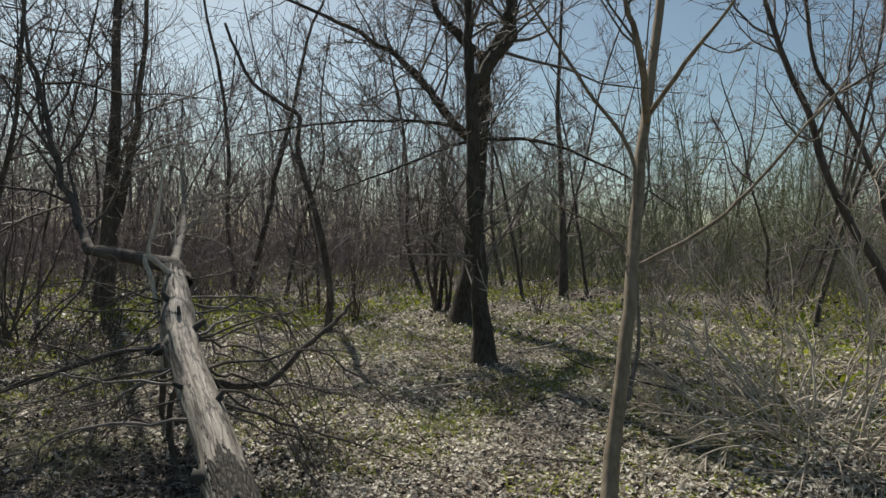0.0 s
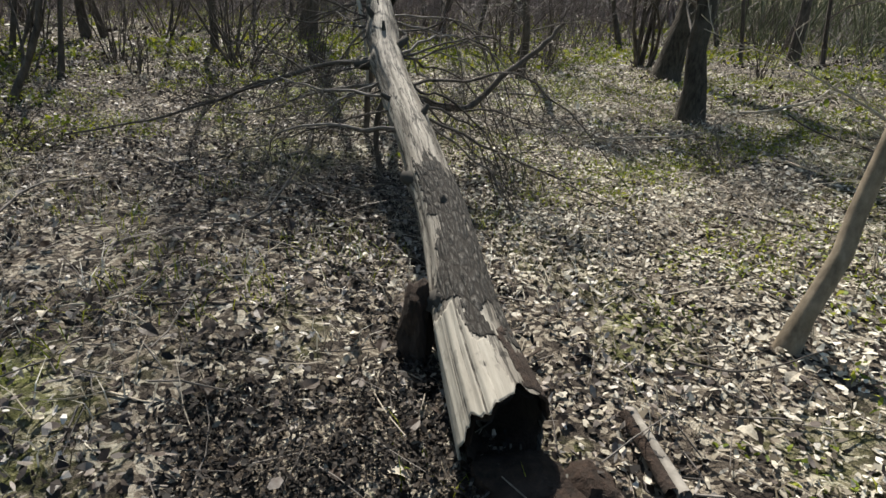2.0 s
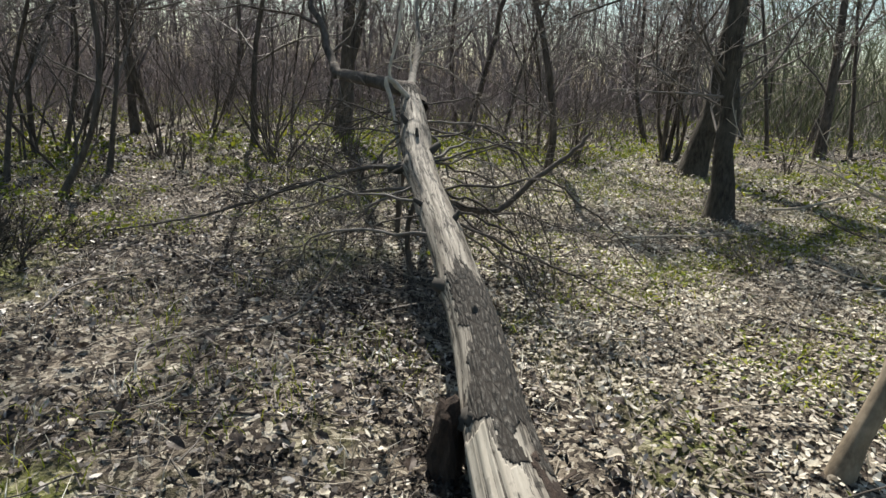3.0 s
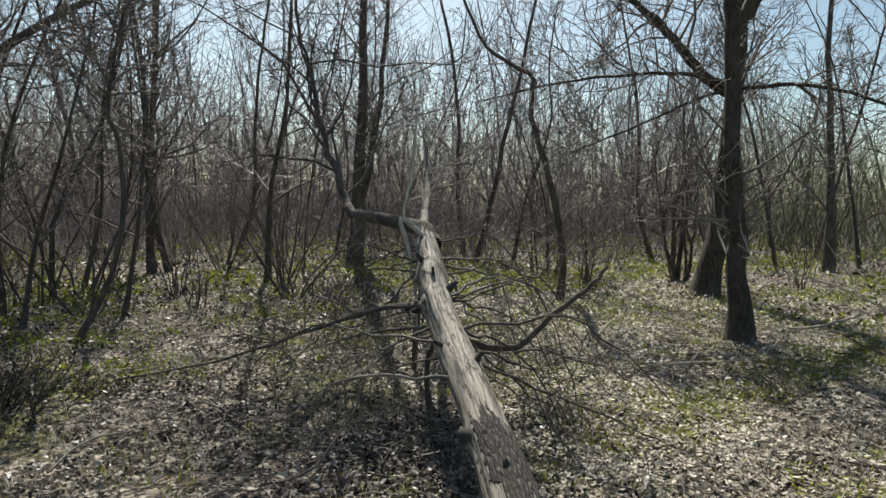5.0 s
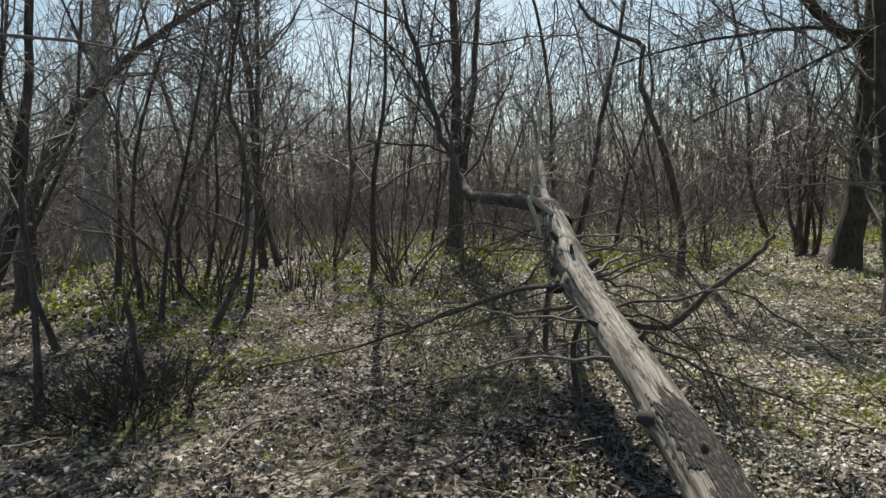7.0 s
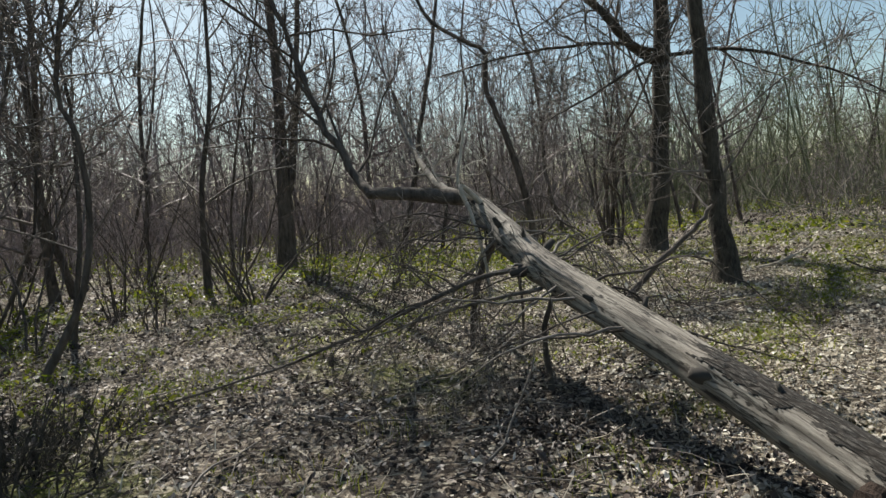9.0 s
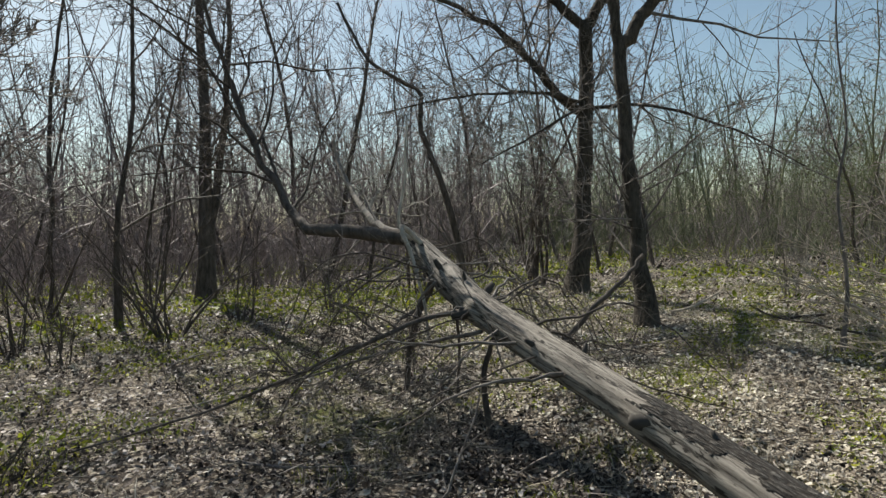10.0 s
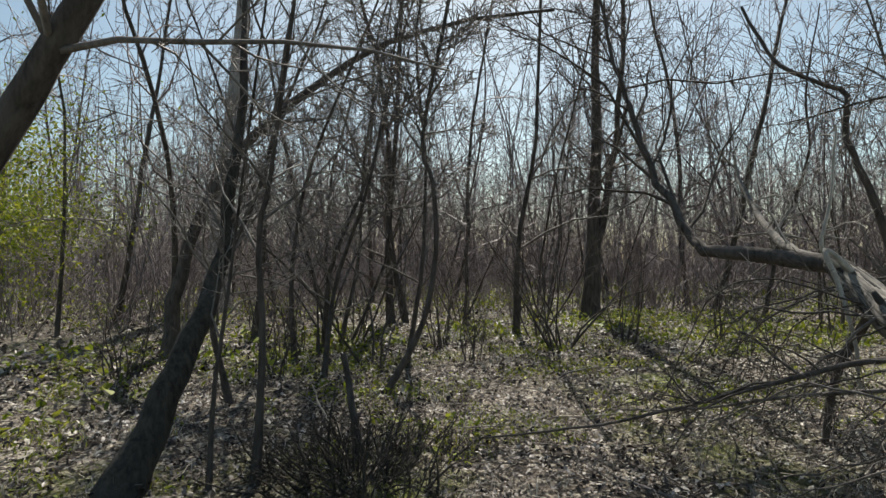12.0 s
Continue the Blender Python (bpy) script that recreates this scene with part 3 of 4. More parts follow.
tree("arching_tree", [foot(-9.0, 5.6), (-8.9, 5.7, 1.2), (-8.5, 6.0, 2.4), (-8.0, 6.4, 3.2), (-7.3, 6.9, 3.9), (-6.61, 7.39, 4.4), (-5.77, 7.83, 4.65), (-4.6, 8.3, 4.75)], 0.10, 0.02, 8, (34, 7, 5),
     "dark tree whose trunk arches over", BARK_DARK, first=0.3, size=0.25, up=0.03)
tree("leaning_tree", [foot(-6.6, 1.2), (-5.9, 1.55, 1.15), (-5.43, 1.84, 1.96), (-5.08, 2.02, 2.6), (-4.3, 2.3, 4.2), (-3.6, 2.6, 6.2)], 0.12, 0.05, 9, (16, 8, 5), "dark tree leaning over the clearing", BARK_DARK, first=0.45, size=0.4)
tree("bent_tree", [foot(-5.42, 2.48), (-5.46, 2.85, 0.5), (-5.56, 3.24, 1.07), (-5.63, 3.46, 1.56), (-5.76, 3.72, 2.48), (-5.95, 3.95, 3.5)], 0.115, 0.022, 90, (14, 6, 4), "dark bent trunk rising out of brushwood", BARK_OAK, first=0.5, size=0.35)
tree("slim_tree", [foot(-4.80, 2.92), (-4.75, 2.93, 0.84), (-4.77, 2.92, 1.44), (-4.69, 2.95, 1.9), (-4.5, 3.0, 3.2), (-4.3, 3.1, 4.6)], 0.026, 0.008, 10, (9, 5, 3), "thin upright sapling with a crooked stem", BARK_DARK, first=0.35, size=0.35, group="saplings")
tree("slim_tree", [foot(-5.0, 2.75), (-4.98, 2.78, 0.57), (-4.92, 2.81, 1.04), (-4.86, 2.83, 1.5), (-4.6, 2.9, 3.4)], 0.018, 0.006, 11, (8, 4, 3), "thin upright sapling with a crooked stem", BARK_DARK, first=0.35, size=0.35, group="saplings")
# stretched upward with a dense crown, out of view, to shade the ground
tree("slim_tree", [foot(-5.30, 5.1), (-4.98, 5.18, 0.62), (-4.83, 5.23, 1.25), (-4.82, 5.22, 2.0), (-4.93, 5.2, 2.5), (-4.65, 5.4, 4.3), (-4.5, 5.5, 6.0), (-4.3, 5.6, 7.8)], 0.034, 0.012, 12, (36, 11, 5), "sapling leaning out of the brush, unseen crown added for shade", BARK_DARK, first=0.55, size=0.23, group="saplings", minr=0.0045)
tree("slim_tree", [foot(2.22, 5.25), (2.37, 5.35, 0.65), (2.34, 5.41, 1.5), (2.47, 5.43, 2.13), (2.43, 5.49, 3.0), (2.5, 5.5, 4.2)], 0.022, 0.006, 13, (9, 5, 3), "thin sapling in the sunny litter", TWIG, first=0.3, size=0.3, group="saplings")
tree("crooked_tree", [foot(5.5, 5.4), (4.95, 5.5, 1.2), (4.41, 5.58, 2.13), (4.18, 5.61, 2.85), (3.94, 5.64, 3.35), (3.7, 5.66, 4.1), (3.6, 5.7, 5.4)], 0.050, 0.018, 14, (14, 5, 4), "crooked leaning tree with bare dark boughs", BARK_DARK,
     [([(5.3, 5.45, 0.7), (5.09, 5.5, 1.42), (4.91, 5.53, 2.03), (4.57, 5.57, 2.81), (4.22, 5.61, 3.36), (4.1, 5.63, 4.2)], 0.04, 0.014)], first=0.3, size=0.35)
tree("grey_tree", [foot(-13.1, 10.0), (-12.98, 10.2, 3.4), (-12.64, 10.4, 7.3), (-12.3, 10.6, 12.0)], 0.27, 0.10, 15, (12, 6, 4), "stout grey tree trunk standing in the thicket", BARK_GREY, first=0.45, size=0.35, sides=14)
tree("dark_tree", [foot(4.5, 14.6), (4.45, 14.6, 2.2), (4.3, 14.7, 5), (4.4, 14.8, 8.5)], 0.11, 0.03, 16, (18, 6, 4), "dark bare tree in a sunlit clearing", BARK_DARK, first=0.25, size=0.3)
# stem thickened and crown raised beyond view so its shadow reaches the litter
tree("slim_tree", [foot(-8.0, 9.4), (-8.05, 9.4, 1.6), (-7.9, 9.4, 3.2), (-7.8, 9.5, 6), (-7.5, 9.5, 11)], 0.075, 0.02, 17, (30, 8, 5), "tall slim dark forest tree, crown enlarged for shade", BARK_DARK, first=0.22, size=0.28, group="saplings", minr=0.0045)
tree("slim_tree", [foot(-5.5, 9.1), (-5.45, 9.1, 1.6), (-5.2, 9.2, 3.2), (-5.1, 9.3, 6), (-4.9, 9.3, 8)], 0.05, 0.014, 18, (18, 6, 4), "slim dark forest tree", BARK_DARK, first=0.25, size=0.3, group="saplings")

# saplings 0, 3, 4 and 6 get denser crowns to add shade
for k, (x, y, lx, h, r) in enumerate(((-7.0, 5.75, 1.5, 5.6, 0.035), (-7.4, 6.8, 1.8, 6.4, 0.04), (-7.8, 7.7, 1.0, 6.8, 0.035), (-6.2, 5.3, 1.2, 5.2, 0.028),
                                      (-5.8, 6.3, 0.6, 6.0, 0.03), (-8.9, 7.0, 1.6, 7.2, 0.045), (-6.4, 4.2, 0.9, 5.0, 0.03))):
    rng = np.random.RandomState(300 + k)
    pts = [foot(x, y)] + [(x + lx * f ** 1.5 + rng.normal() * 0.13, y + rng.normal() * 0.15 + 0.3 * f, h * f) for f in (0.2, 0.42, 0.7, 1.0)]
    tree("slim_tree", pts, r, 0.008, 310 + k, (20, 7, 5) if k in (0, 3, 4, 6) else (12, 5, 3), "thin crooked sapling leaning in a thicket", BARK_DARK, first=0.22, size=0.3, group="saplings", minr=0.0034 if k in (0, 3, 4, 6) else 0.0022)

# clumps of stems
shrub("stem_clump", (1.15, 11.6), 40, 12, 4.5, "clump of dark upright stems beside the old oak", "shrubs", 0.10, BARK_DARK, (8, 3), 0.030, 0.28)
shrub("bush", (-4.45, 8.0), 41, 10, 2.6, "many-stemmed bare bush in brown litter", "shrubs", 0.9, BARK_DARK, (6, 3), 0.016)
shrub("bush", (-4.95, 8.6), 42, 7, 2.8, "many-stemmed bare bush in brown litter", "shrubs", 0.5, BARK_DARK, (6, 3), 0.014)
shrub("bush", (-6.9, 9.9), 43, 9, 2.6, "many-stemmed bare bush in brown litter", "shrubs", 0.6, BARK_DARK, (6, 3), 0.014)
shrub("bush", (-7.2, 6.4), 44, 5, 4.2, "tall bush of thin dark stems", "shrubs", 0.6, BARK_DARK, (6, 3), 0.02, 0.3)
shrub("bush", (-6.1, 6.0), 45, 4, 4.0, "tall bush of thin dark stems", "shrubs", 0.7, BARK_DARK, (6, 3), 0.016, 0.25)
shrub("bush", (-7.5, 7.4), 46, 4, 4.6, "tall bush of thin dark stems", "shrubs", 0.5, BARK_DARK, (6, 3), 0.02, 0.25)
shrub("bush", (-8.4, 4.5), 47, 12, 1.3, "low dark bush with a mossy foot", "shrubs", 0.6, BARK_DARK, (4, 2), 0.010, 0.15)
shrub("bush", (-1.2, 11.0), 48, 9, 3.4, "thin bush under the trees", "shrubs", 0.5, BARK_DARK, (6, 3), 0.016, 0.25)
shrub("bush", (1.25, 5.35), 49, 16, 0.55, "small tangle of dry twigs in sunny litter", "shrubs", 1.1, TWIG, (4, 2), 0.004, 0.12)
shrub("bush", (3.9, 8.1), 50, 12, 1.5, "loose bare bush in greenish grass", "shrubs", 0.8, TWIG, (5, 3), 0.008, 0.2)
shrub("bush", (-1.75, 5.6), 51, 8, 0.9, "low tangle beneath the fallen trunk", "shrubs", 1.0, BARK_DARK, (4, 2), 0.006, 0.25)
shrub("brush_heap", (-4.3, 3.25), 52, 150, 0.50, "heap of dark brushwood and twigs", "shrubs", 2.2, BARK_OAK, (6, 3), 0.009, 0.62, "brushwood", -0.02)
shrub("brush_heap", (3.5, 4.6), 53, 70, 2.3, "pale dry brush leaning over the litter", "shrubs", 2.6, TWIG_PALE, (6, 3), 0.011, 0.7, "brushwood", -0.07, 0.0042)
for k, (x, y, h) in enumerate(((-6.8, 5.2, 1.3), (-7.6, 6.3, 1.5), (-6.0, 7.5, 1.4), (-5.3, 6.9, 1.0), (-3.8, 8.9, 1.6), (-2.6, 9.4, 1.4), (-9.2, 7.4, 1.6), (-7.9, 8.4, 1.5), (3.0, 11.2, 1.6), (-0.4, 9.9, 1.8))):
    shrub("sprout_clump", (x, y), 600 + k, 11, h, "clump of thin upright sprouts from one foot", "shrubs", 0.3, BARK_DARK, (4, 2), 0.009, 0.16)
tree("stub", [foot(-4.45, 3.5), (-4.50, 3.5, 0.3), (-4.6, 3.52, 0.68)], 0.035, 0.02, 54, (3, 2), "short broken dark stub in brushwood", BARK_DARK, size=0.4, category="stump")


def leafy_bush(at, seed, height, wide, count, leaf, mat, label):
    top = shrub("leafing_bush", at, seed, 12, height, label, "shrubs", wide, TWIG, (6, 3), 0.010, 0.4)
    rng = np.random.RandomState(seed)
    u = rng.normal(size=(count, 3)) * np.array([wide * height * 0.42, wide * height * 0.42, height * 0.26]) + np.array([0, 0, height * 0.66])
    lump = np.sin(3.1 * u[:, 0] + seed) + np.sin(2.7 * u[:, 1] + 1) + np.sin(4 * u[:, 2])
    u = u[(lump > -0.6) & (u[:, 2] > 0.15)]
    n = len(u)
    a, b = rng.normal(size=(n, 3)), rng.normal(size=(n, 3))
    a /= np.linalg.norm(a, axis=1, keepdims=True)
    b = np.cross(a, b)
    b /= np.linalg.norm(b, axis=1, keepdims=True)
    s = leaf * rng.uniform(0.6, 1.4, n)[:, None]
    v = np.stack([u - s * a, u + 0.5 * s * b, u + s * a, u - 0.5 * s * b], 1).reshape(-1, 3)
    part("foliage", make_mesh("foliage", v, np.arange(4 * n).reshape(-1, 4), mat, smooth=False), top, "young spring leaves", "stuff")
    return top


leafy_bush((-13.0, 5.6), 401, 3.6, 0.6, 9000, 0.035, HERB, "bush in fresh yellow-green spring leaf")
leafy_bush((-15.5, 7.0), 402, 3.2, 0.7, 8000, 0.035, HERB, "bush in fresh yellow-green spring leaf")
for k, (x, y, h) in enumerate(((6.6, 9.8, 2.6), (8.2, 11.5, 3.0), (5.9, 12.6, 2.2), (9.5, 9.0, 2.8), (8.8, 14.5, 3.2), (11.5, 12.5, 3.0), (6.8, 7.4, 2.0))):
    leafy_bush((x, y), 410 + k, h, 0.6, 3500, 0.016, BUDS, "twiggy bush with greenish breaking buds")


# ---- the woods behind ----
def forest():
    rng = np.random.RandomState(77)
    protos = []
    for k in range(9):
        h = (9.5, 8.0, 11.0, 7.0, 10.0, 6.0, 12.0, 8.5, 5.5)[k]
        lean = rng.normal(size=2) * 0.10 * h
        r0 = 0.0048 * h * rng.uniform(0.7, 1.5)
        pts = wander(rng, (0, 0, 0), (lean[0], lean[1], h * 0.6), h, 7, 0.10, 0.02)
        pts[0] = 0
        protos.append(tree("forest_tree", pts, r0, 0.010, 100 + k, (24, 6, 2), "bare grey-brown forest tree among many others", BARK_DARK, group="forest trees", twig=TWIG_FAR, first=0.10, size=0.24, sides=6, flare=1.2, up=0.07, spread=(30, 78), wob=0.26, minr=0.0048, fine=(3, 3, 3), segs=(5, 3, 2)))
    spots = []
    tries = 0
    while len(spots) < 108 and tries < 20000:
        tries += 1
        az = rng.uniform(-70, 50)
        d = 11.5 + 32 * rng.rand() ** 1.15
        x, y = d * math.sin(radians(az)), d * math.cos(radians(az))
        if az > 8 and rng.rand() < (0.05 if az < 18 else 0.25):
            continue
        if y < 4 or (abs(x - 1.5) < 2.0 and y < 13.5):
            continue
        if any((x - p[0]) ** 2 + (y - p[1]) ** 2 < (0.8 if d < 22 else 0.5) for p in spots):
            continue
        spots.append((x, y, az))
    for n, (x, y, az) in enumerate(spots):
        src = protos[rng.randint(9) if az < 10 else (3, 5, 0, 7, 1, 4)[rng.randint(6)]]
        m = Matrix.Translation((x, y, float(gh(x, y)))) @ Matrix.Rotation(rng.uniform(0, 6.28), 4, "Z") @ Matrix.Diagonal((*([rng.uniform(0.8, 1.2)] * 2), rng.uniform(0.85, 1.2), 1))
        if n < 9:
            protos[n].matrix_basis = m
        else:
            copy_thing(src, m)
    # understorey bushes
    bushes = [shrub("bare_bush", (0, 0), 200 + k, 9, (1.8, 2.6, 3.2, 1.4)[k], "bare understorey bush of thin brown stems", "understorey bushes", 0.7, TWIG_FAR, (5, 3), 0.010, 0.3, minr=0.004) for k in range(4)]
    made = 0
    while made < 64:
        az, d = rng.uniform(-62, 48), 10.5 + 24 * rng.rand() ** 1.2
        x, y = d * math.sin(radians(az)), d * math.cos(radians(az))
        if y < 3.5 or (abs(x - 1.5) < 1.8 and y < 14) or (az > 12 and d < 13):
            continue
        m = Matrix.Translation((x, y, float(gh(x, y)))) @ Matrix.Rotation(rng.uniform(0, 6.28), 4, "Z") @ Matrix.Scale(rng.uniform(0.7, 1.25), 4)
        if made < 4:
            bushes[made].matrix_basis = m
        else:
            copy_thing(bushes[rng.randint(4)], m)
        made += 1
    # far woods, beyond counting
    t, east = Tubes(), Tubes()
    for _ in range(2400):
        az, d = rng.uniform(-75, 58), 20 + 60 * rng.rand() ** 0.9
        x, y = d * math.sin(radians(az)), d * math.cos(radians(az))
        h = rng.uniform(5, 11) * (0.8 + 0.2 * math.sin(az * 0.55) + 0.12 * math.sin(az * 1.7 + 1) if az > 12 else 1)
        line = wander(rng, (x, y, float(gh(x, y)) - 0.1), (rng.normal() * 0.16, rng.normal() * 0.16, 1), h, 4, 0.09, 0.02)
        wood = east if az > 10 else t
        wood.add(line, np.linspace(0.028, 0.008, 5) * rng.uniform(0.6, 1.8), 3)
        for _ in range(18):
            i, f = rng.randint(0, 4), rng.rand()
            if i == 0 and f < 0.5:
                continue
            a = rng.uniform(0, 6.28)
            wood.add(wander(rng, line[i] + f * (line[i + 1] - line[i]), (math.cos(a), math.sin(a), rng.uniform(0.2, 1.4)), h * rng.uniform(0.12, 0.32), 2, 0.35, 0.1), np.array([0.011, 0.008, 0.005]) * (0.6 + d / 60), 3)
    # brushwood thicket between the trunks
    brush, green = Tubes(), Tubes()
    for k in range(1500):
        az, d = rng.uniform(-72, 55), 13 + 42 * rng.rand() ** 0.9
        x, y = d * math.sin(radians(az)), d * math.cos(radians(az))
        if (abs(x - 1.5) < 2.5 and y < 16) or (5 < az and d < 17):
            continue
        h = rng.uniform(0.9, 4.2)
        z = float(gh(x, y)) - 0.05
        for _ in range(11):
            p = wander(rng, (x + rng.normal() * 0.5, y + rng.normal() * 0.5, z), (rng.normal() * 0.5, rng.normal() * 0.5, 1), h * rng.uniform(0.5, 1.2), 3, 0.16, 0.02)
            (green if az > 8 and k % 4 else brush).add(p, np.linspace(0.009, 0.004, 4) * (0.7 + d / 45), 3)
    tagged(new("brush_thicket", brush.mesh("brush_thicket", TWIG_FAR)), "tangled bare brushwood filling the woods", "brushwood", "", "stuff")
    tagged(new("brush_thicket", green.mesh("brush_thicket", TWIG_GREEN)), "thicket of thin greenish budding stems", "brushwood", "", "stuff")
    tagged(new("far_woods", east.mesh("far_woods", TWIG_GREEN)), "distant scrub with a first green tint", "woods", "", "stuff")
    tagged(new("far_woods", t.mesh("far_woods", TWIG_FAR)), "hazy bare woods in the distance", "woods", "", "stuff")


forest()


# ---- leaf litter, herbs, sticks ----
def scatter_leaves(name, count, centre, spread, size, mat, seed, lift, label, category, tilt=0.45, keep=None, wide=0.55):
    rng = np.random.RandomState(seed)
    r = spread * rng.rand(count) ** 0.72
    a = rng.rand(count) * 2 * np.pi
    x, y = centre[0] + r * np.cos(a), centre[1] + r * np.sin(a)
    if keep is not None:
        k = keep(x, y, rng)
        x, y, r = x[k], y[k], r[k]
    n = len(x)
    s = size * rng.uniform(0.55, 1.35, n) * (1 + r / spread * 0.9)
    yaw = rng.rand(n) * 2 * np.pi
    dx, dy = (gh(x + 0.02, y) - gh(x - 0.02, y)) / 0.04, (gh(x, y + 0.02) - gh(x, y - 0.02)) / 0.04
    along = np.stack([np.cos(yaw), np.sin(yaw), np.cos(yaw) * dx + np.sin(yaw) * dy + rng.normal(size=n) * tilt], -1)
    along /= np.linalg.norm(along, axis=1, keepdims=True)
    side = np.stack([-np.sin(yaw), np.cos(yaw), np.cos(yaw) * dy - np.sin(yaw) * dx + rng.normal(size=n) * tilt], -1)
    side /= np.linalg.norm(side, axis=1, keepdims=True)
    up = np.cross(along, side)
    mid = np.stack([x, y, gh(x, y) + lift[0] + (lift[1] - lift[0]) * rng.rand(n) ** 1.5], -1)
    curl = rng.normal(size=n) * 0.28
    w = wide * rng.uniform(0.35, 1.3, n)
    shape = ((-0.5, 0.24, 0.5), (0.02, 0.52, -0.2), (0.52, 0.15, 0.9))
    vs = []
    for u, half, c in shape:
        for sg in (-1, 1):
            vs.append(mid + s[:, None] * (u * along + sg * (half * w)[:, None] * side + (c * curl)[:, None] * up + (abs(sg * half) * 0.5 * curl)[:, None] * up))
    v = np.stack(vs, 1).reshape(-1, 3)
    q = np.array([(0, 1, 3, 2), (2, 3, 5, 4)])
    q = (q[None] + 6 * np.arange(n)[:, None, None]).reshape(-1, 4)
    return tagged(new(name, make_mesh(name, v, q, mat, smooth=False)), label, category, "", "stuff")


def patchy(scale, cut, ox=0.0, clear=0.0):
    def keep(x, y, rng):
        away = np.hypot(x + 1, y - 3) > clear
        f = (np.sin(scale * x + 1.3 + ox) * np.cos(scale * 1.13 * y - 0.7) + 0.6 * np.sin(2.3 * scale * x - 1.9 * scale * y + ox) + 0.5 * np.sin(4.7 * scale * y + 3.1 * scale * x))
        return (f + rng.normal(size=len(x)) * 0.2 > cut) & away
    return keep


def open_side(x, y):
    """How far, in metres, a place lies into the sunny opening east of the fallen log. Leaf colour is brightened along
    it.
    """
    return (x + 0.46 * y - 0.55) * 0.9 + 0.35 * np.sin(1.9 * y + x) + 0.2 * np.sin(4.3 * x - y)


def clumped(x, y, rng, rest):
    """Leaves gather in drifts and leave dark soil bare between them, above all where the ground is stirred up beside
    the log's broken end. Two spots are bared further to stand for shade.
    """
    f = np.sin(10 * x + 3 * np.sin(3.7 * y)) * np.sin(11 * y + 3 * np.sin(4.3 * x)) + 0.7 * np.sin(3.1 * x - 2.2 * y + 2 * np.sin(1.7 * y)) + 0.4 * np.sin(23 * x + 5 * np.sin(9 * y))
    bare = np.exp(-((x + 0.66) ** 2 / 0.24 + (y - 1.4) ** 2 / 0.34)) + 0.8 * np.exp(-((x + 2.3) ** 2 / 0.6 + (y - 2.5) ** 2 / 0.5))
    return (rng.rand(len(x)) < np.where(f > -0.25, 1.0, rest)) & (rng.rand(len(x)) > 0.85 * np.minimum(bare, 1) + 0.55 * np.clip(np.sin(2.9 * x + 1.7 * np.sin(2.1 * y)) * np.sin(3.3 * y + 1.9 * np.sin(2.4 * x + 1)) - 0.25, 0, 1))


# leaf colour carries shade west of the log and sunlight east of it
scatter_leaves("leaf_litter", 145000, (-1.5, 3.4), 8.5, 0.030, LITTER, 5, (0.003, 0.06), "dry brown and grey fallen leaves, darkened for thicket shade", "leaves", 0.5,
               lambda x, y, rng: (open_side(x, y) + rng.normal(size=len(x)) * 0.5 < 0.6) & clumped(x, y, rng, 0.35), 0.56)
scatter_leaves("leaf_litter", 165000, (-0.3, 3.6), 8.5, 0.031, LITTER_PALE, 15, (0.003, 0.035), "bleached pale leaves, brightened for the sunny opening", "leaves", 0.28,
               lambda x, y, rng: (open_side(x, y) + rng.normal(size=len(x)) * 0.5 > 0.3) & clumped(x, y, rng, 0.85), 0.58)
scatter_leaves("leaf_litter", 45000, (-2.0, 11.0), 24.0, 0.07, LITTER, 6, (0.004, 0.05), "dry brown fallen leaves between the trees", "leaves", 0.45, lambda x, y, rng: np.hypot(x + 1.3, y - 3.5) > 6.0)
scatter_leaves("green_herbs", 90000, (-1.0, 4.5), 10.0, 0.024, HERB, 7, (0.02, 0.09), "low green seedlings and herbs in patches", "plants", 0.7, patchy(1.4, 0.68, 0.0, 2.4))
scatter_leaves("green_herbs", 85000, (-2.0, 12.0), 22.0, 0.065, HERB, 8, (0.02, 0.2), "yellow-green herbs under the trees", "plants", 0.8, patchy(0.6, 0.15, 2.0, 6.0))
scatter_leaves("green_herbs", 15000, (-5.0, 7.3), 3.3, 0.028, HERB, 19, (0.02, 0.10), "yellow-green seedlings among the bushes", "plants", 0.7, patchy(1.7, 0.45, 7.0))
# pale leaves brighten the floor between the trees as sunlight would
scatter_leaves("leaf_litter", 26000, (-3.0, 11.0), 20.0, 0.06, LITTER_PALE, 18, (0.004, 0.05), "pale fallen leaves between the trees, sunlight put in their colour", "leaves", 0.4, lambda x, y, rng: (np.hypot(x + 1.3, y - 3.5) > 3.6) & (x < 0.5) & patchy(0.8, -0.2, 5.0)(x, y, rng))


# crumbs spread past the stirred soil to put shade into the floor
scatter_leaves("rotten_crumbs", 24000, (-0.66, 1.5), 1.25, 0.018, SOIL, 16, (0.004, 0.055), "dark crumbs of rotten wood and soil, also standing for shade", "wood", 0.6,
               lambda x, y, rng: np.minimum(np.hypot((x + 0.62) / 0.62, (y - 1.5) / 0.68), np.hypot((x + 0.02) / 0.34, (y - 1.42) / 0.36)) + 0.35 * np.sin(7 * x + 4 * y) + 0.25 * np.sin(13 * y - 9 * x) + np.abs(rng.normal(size=len(x))) * 0.45 < 1.0)


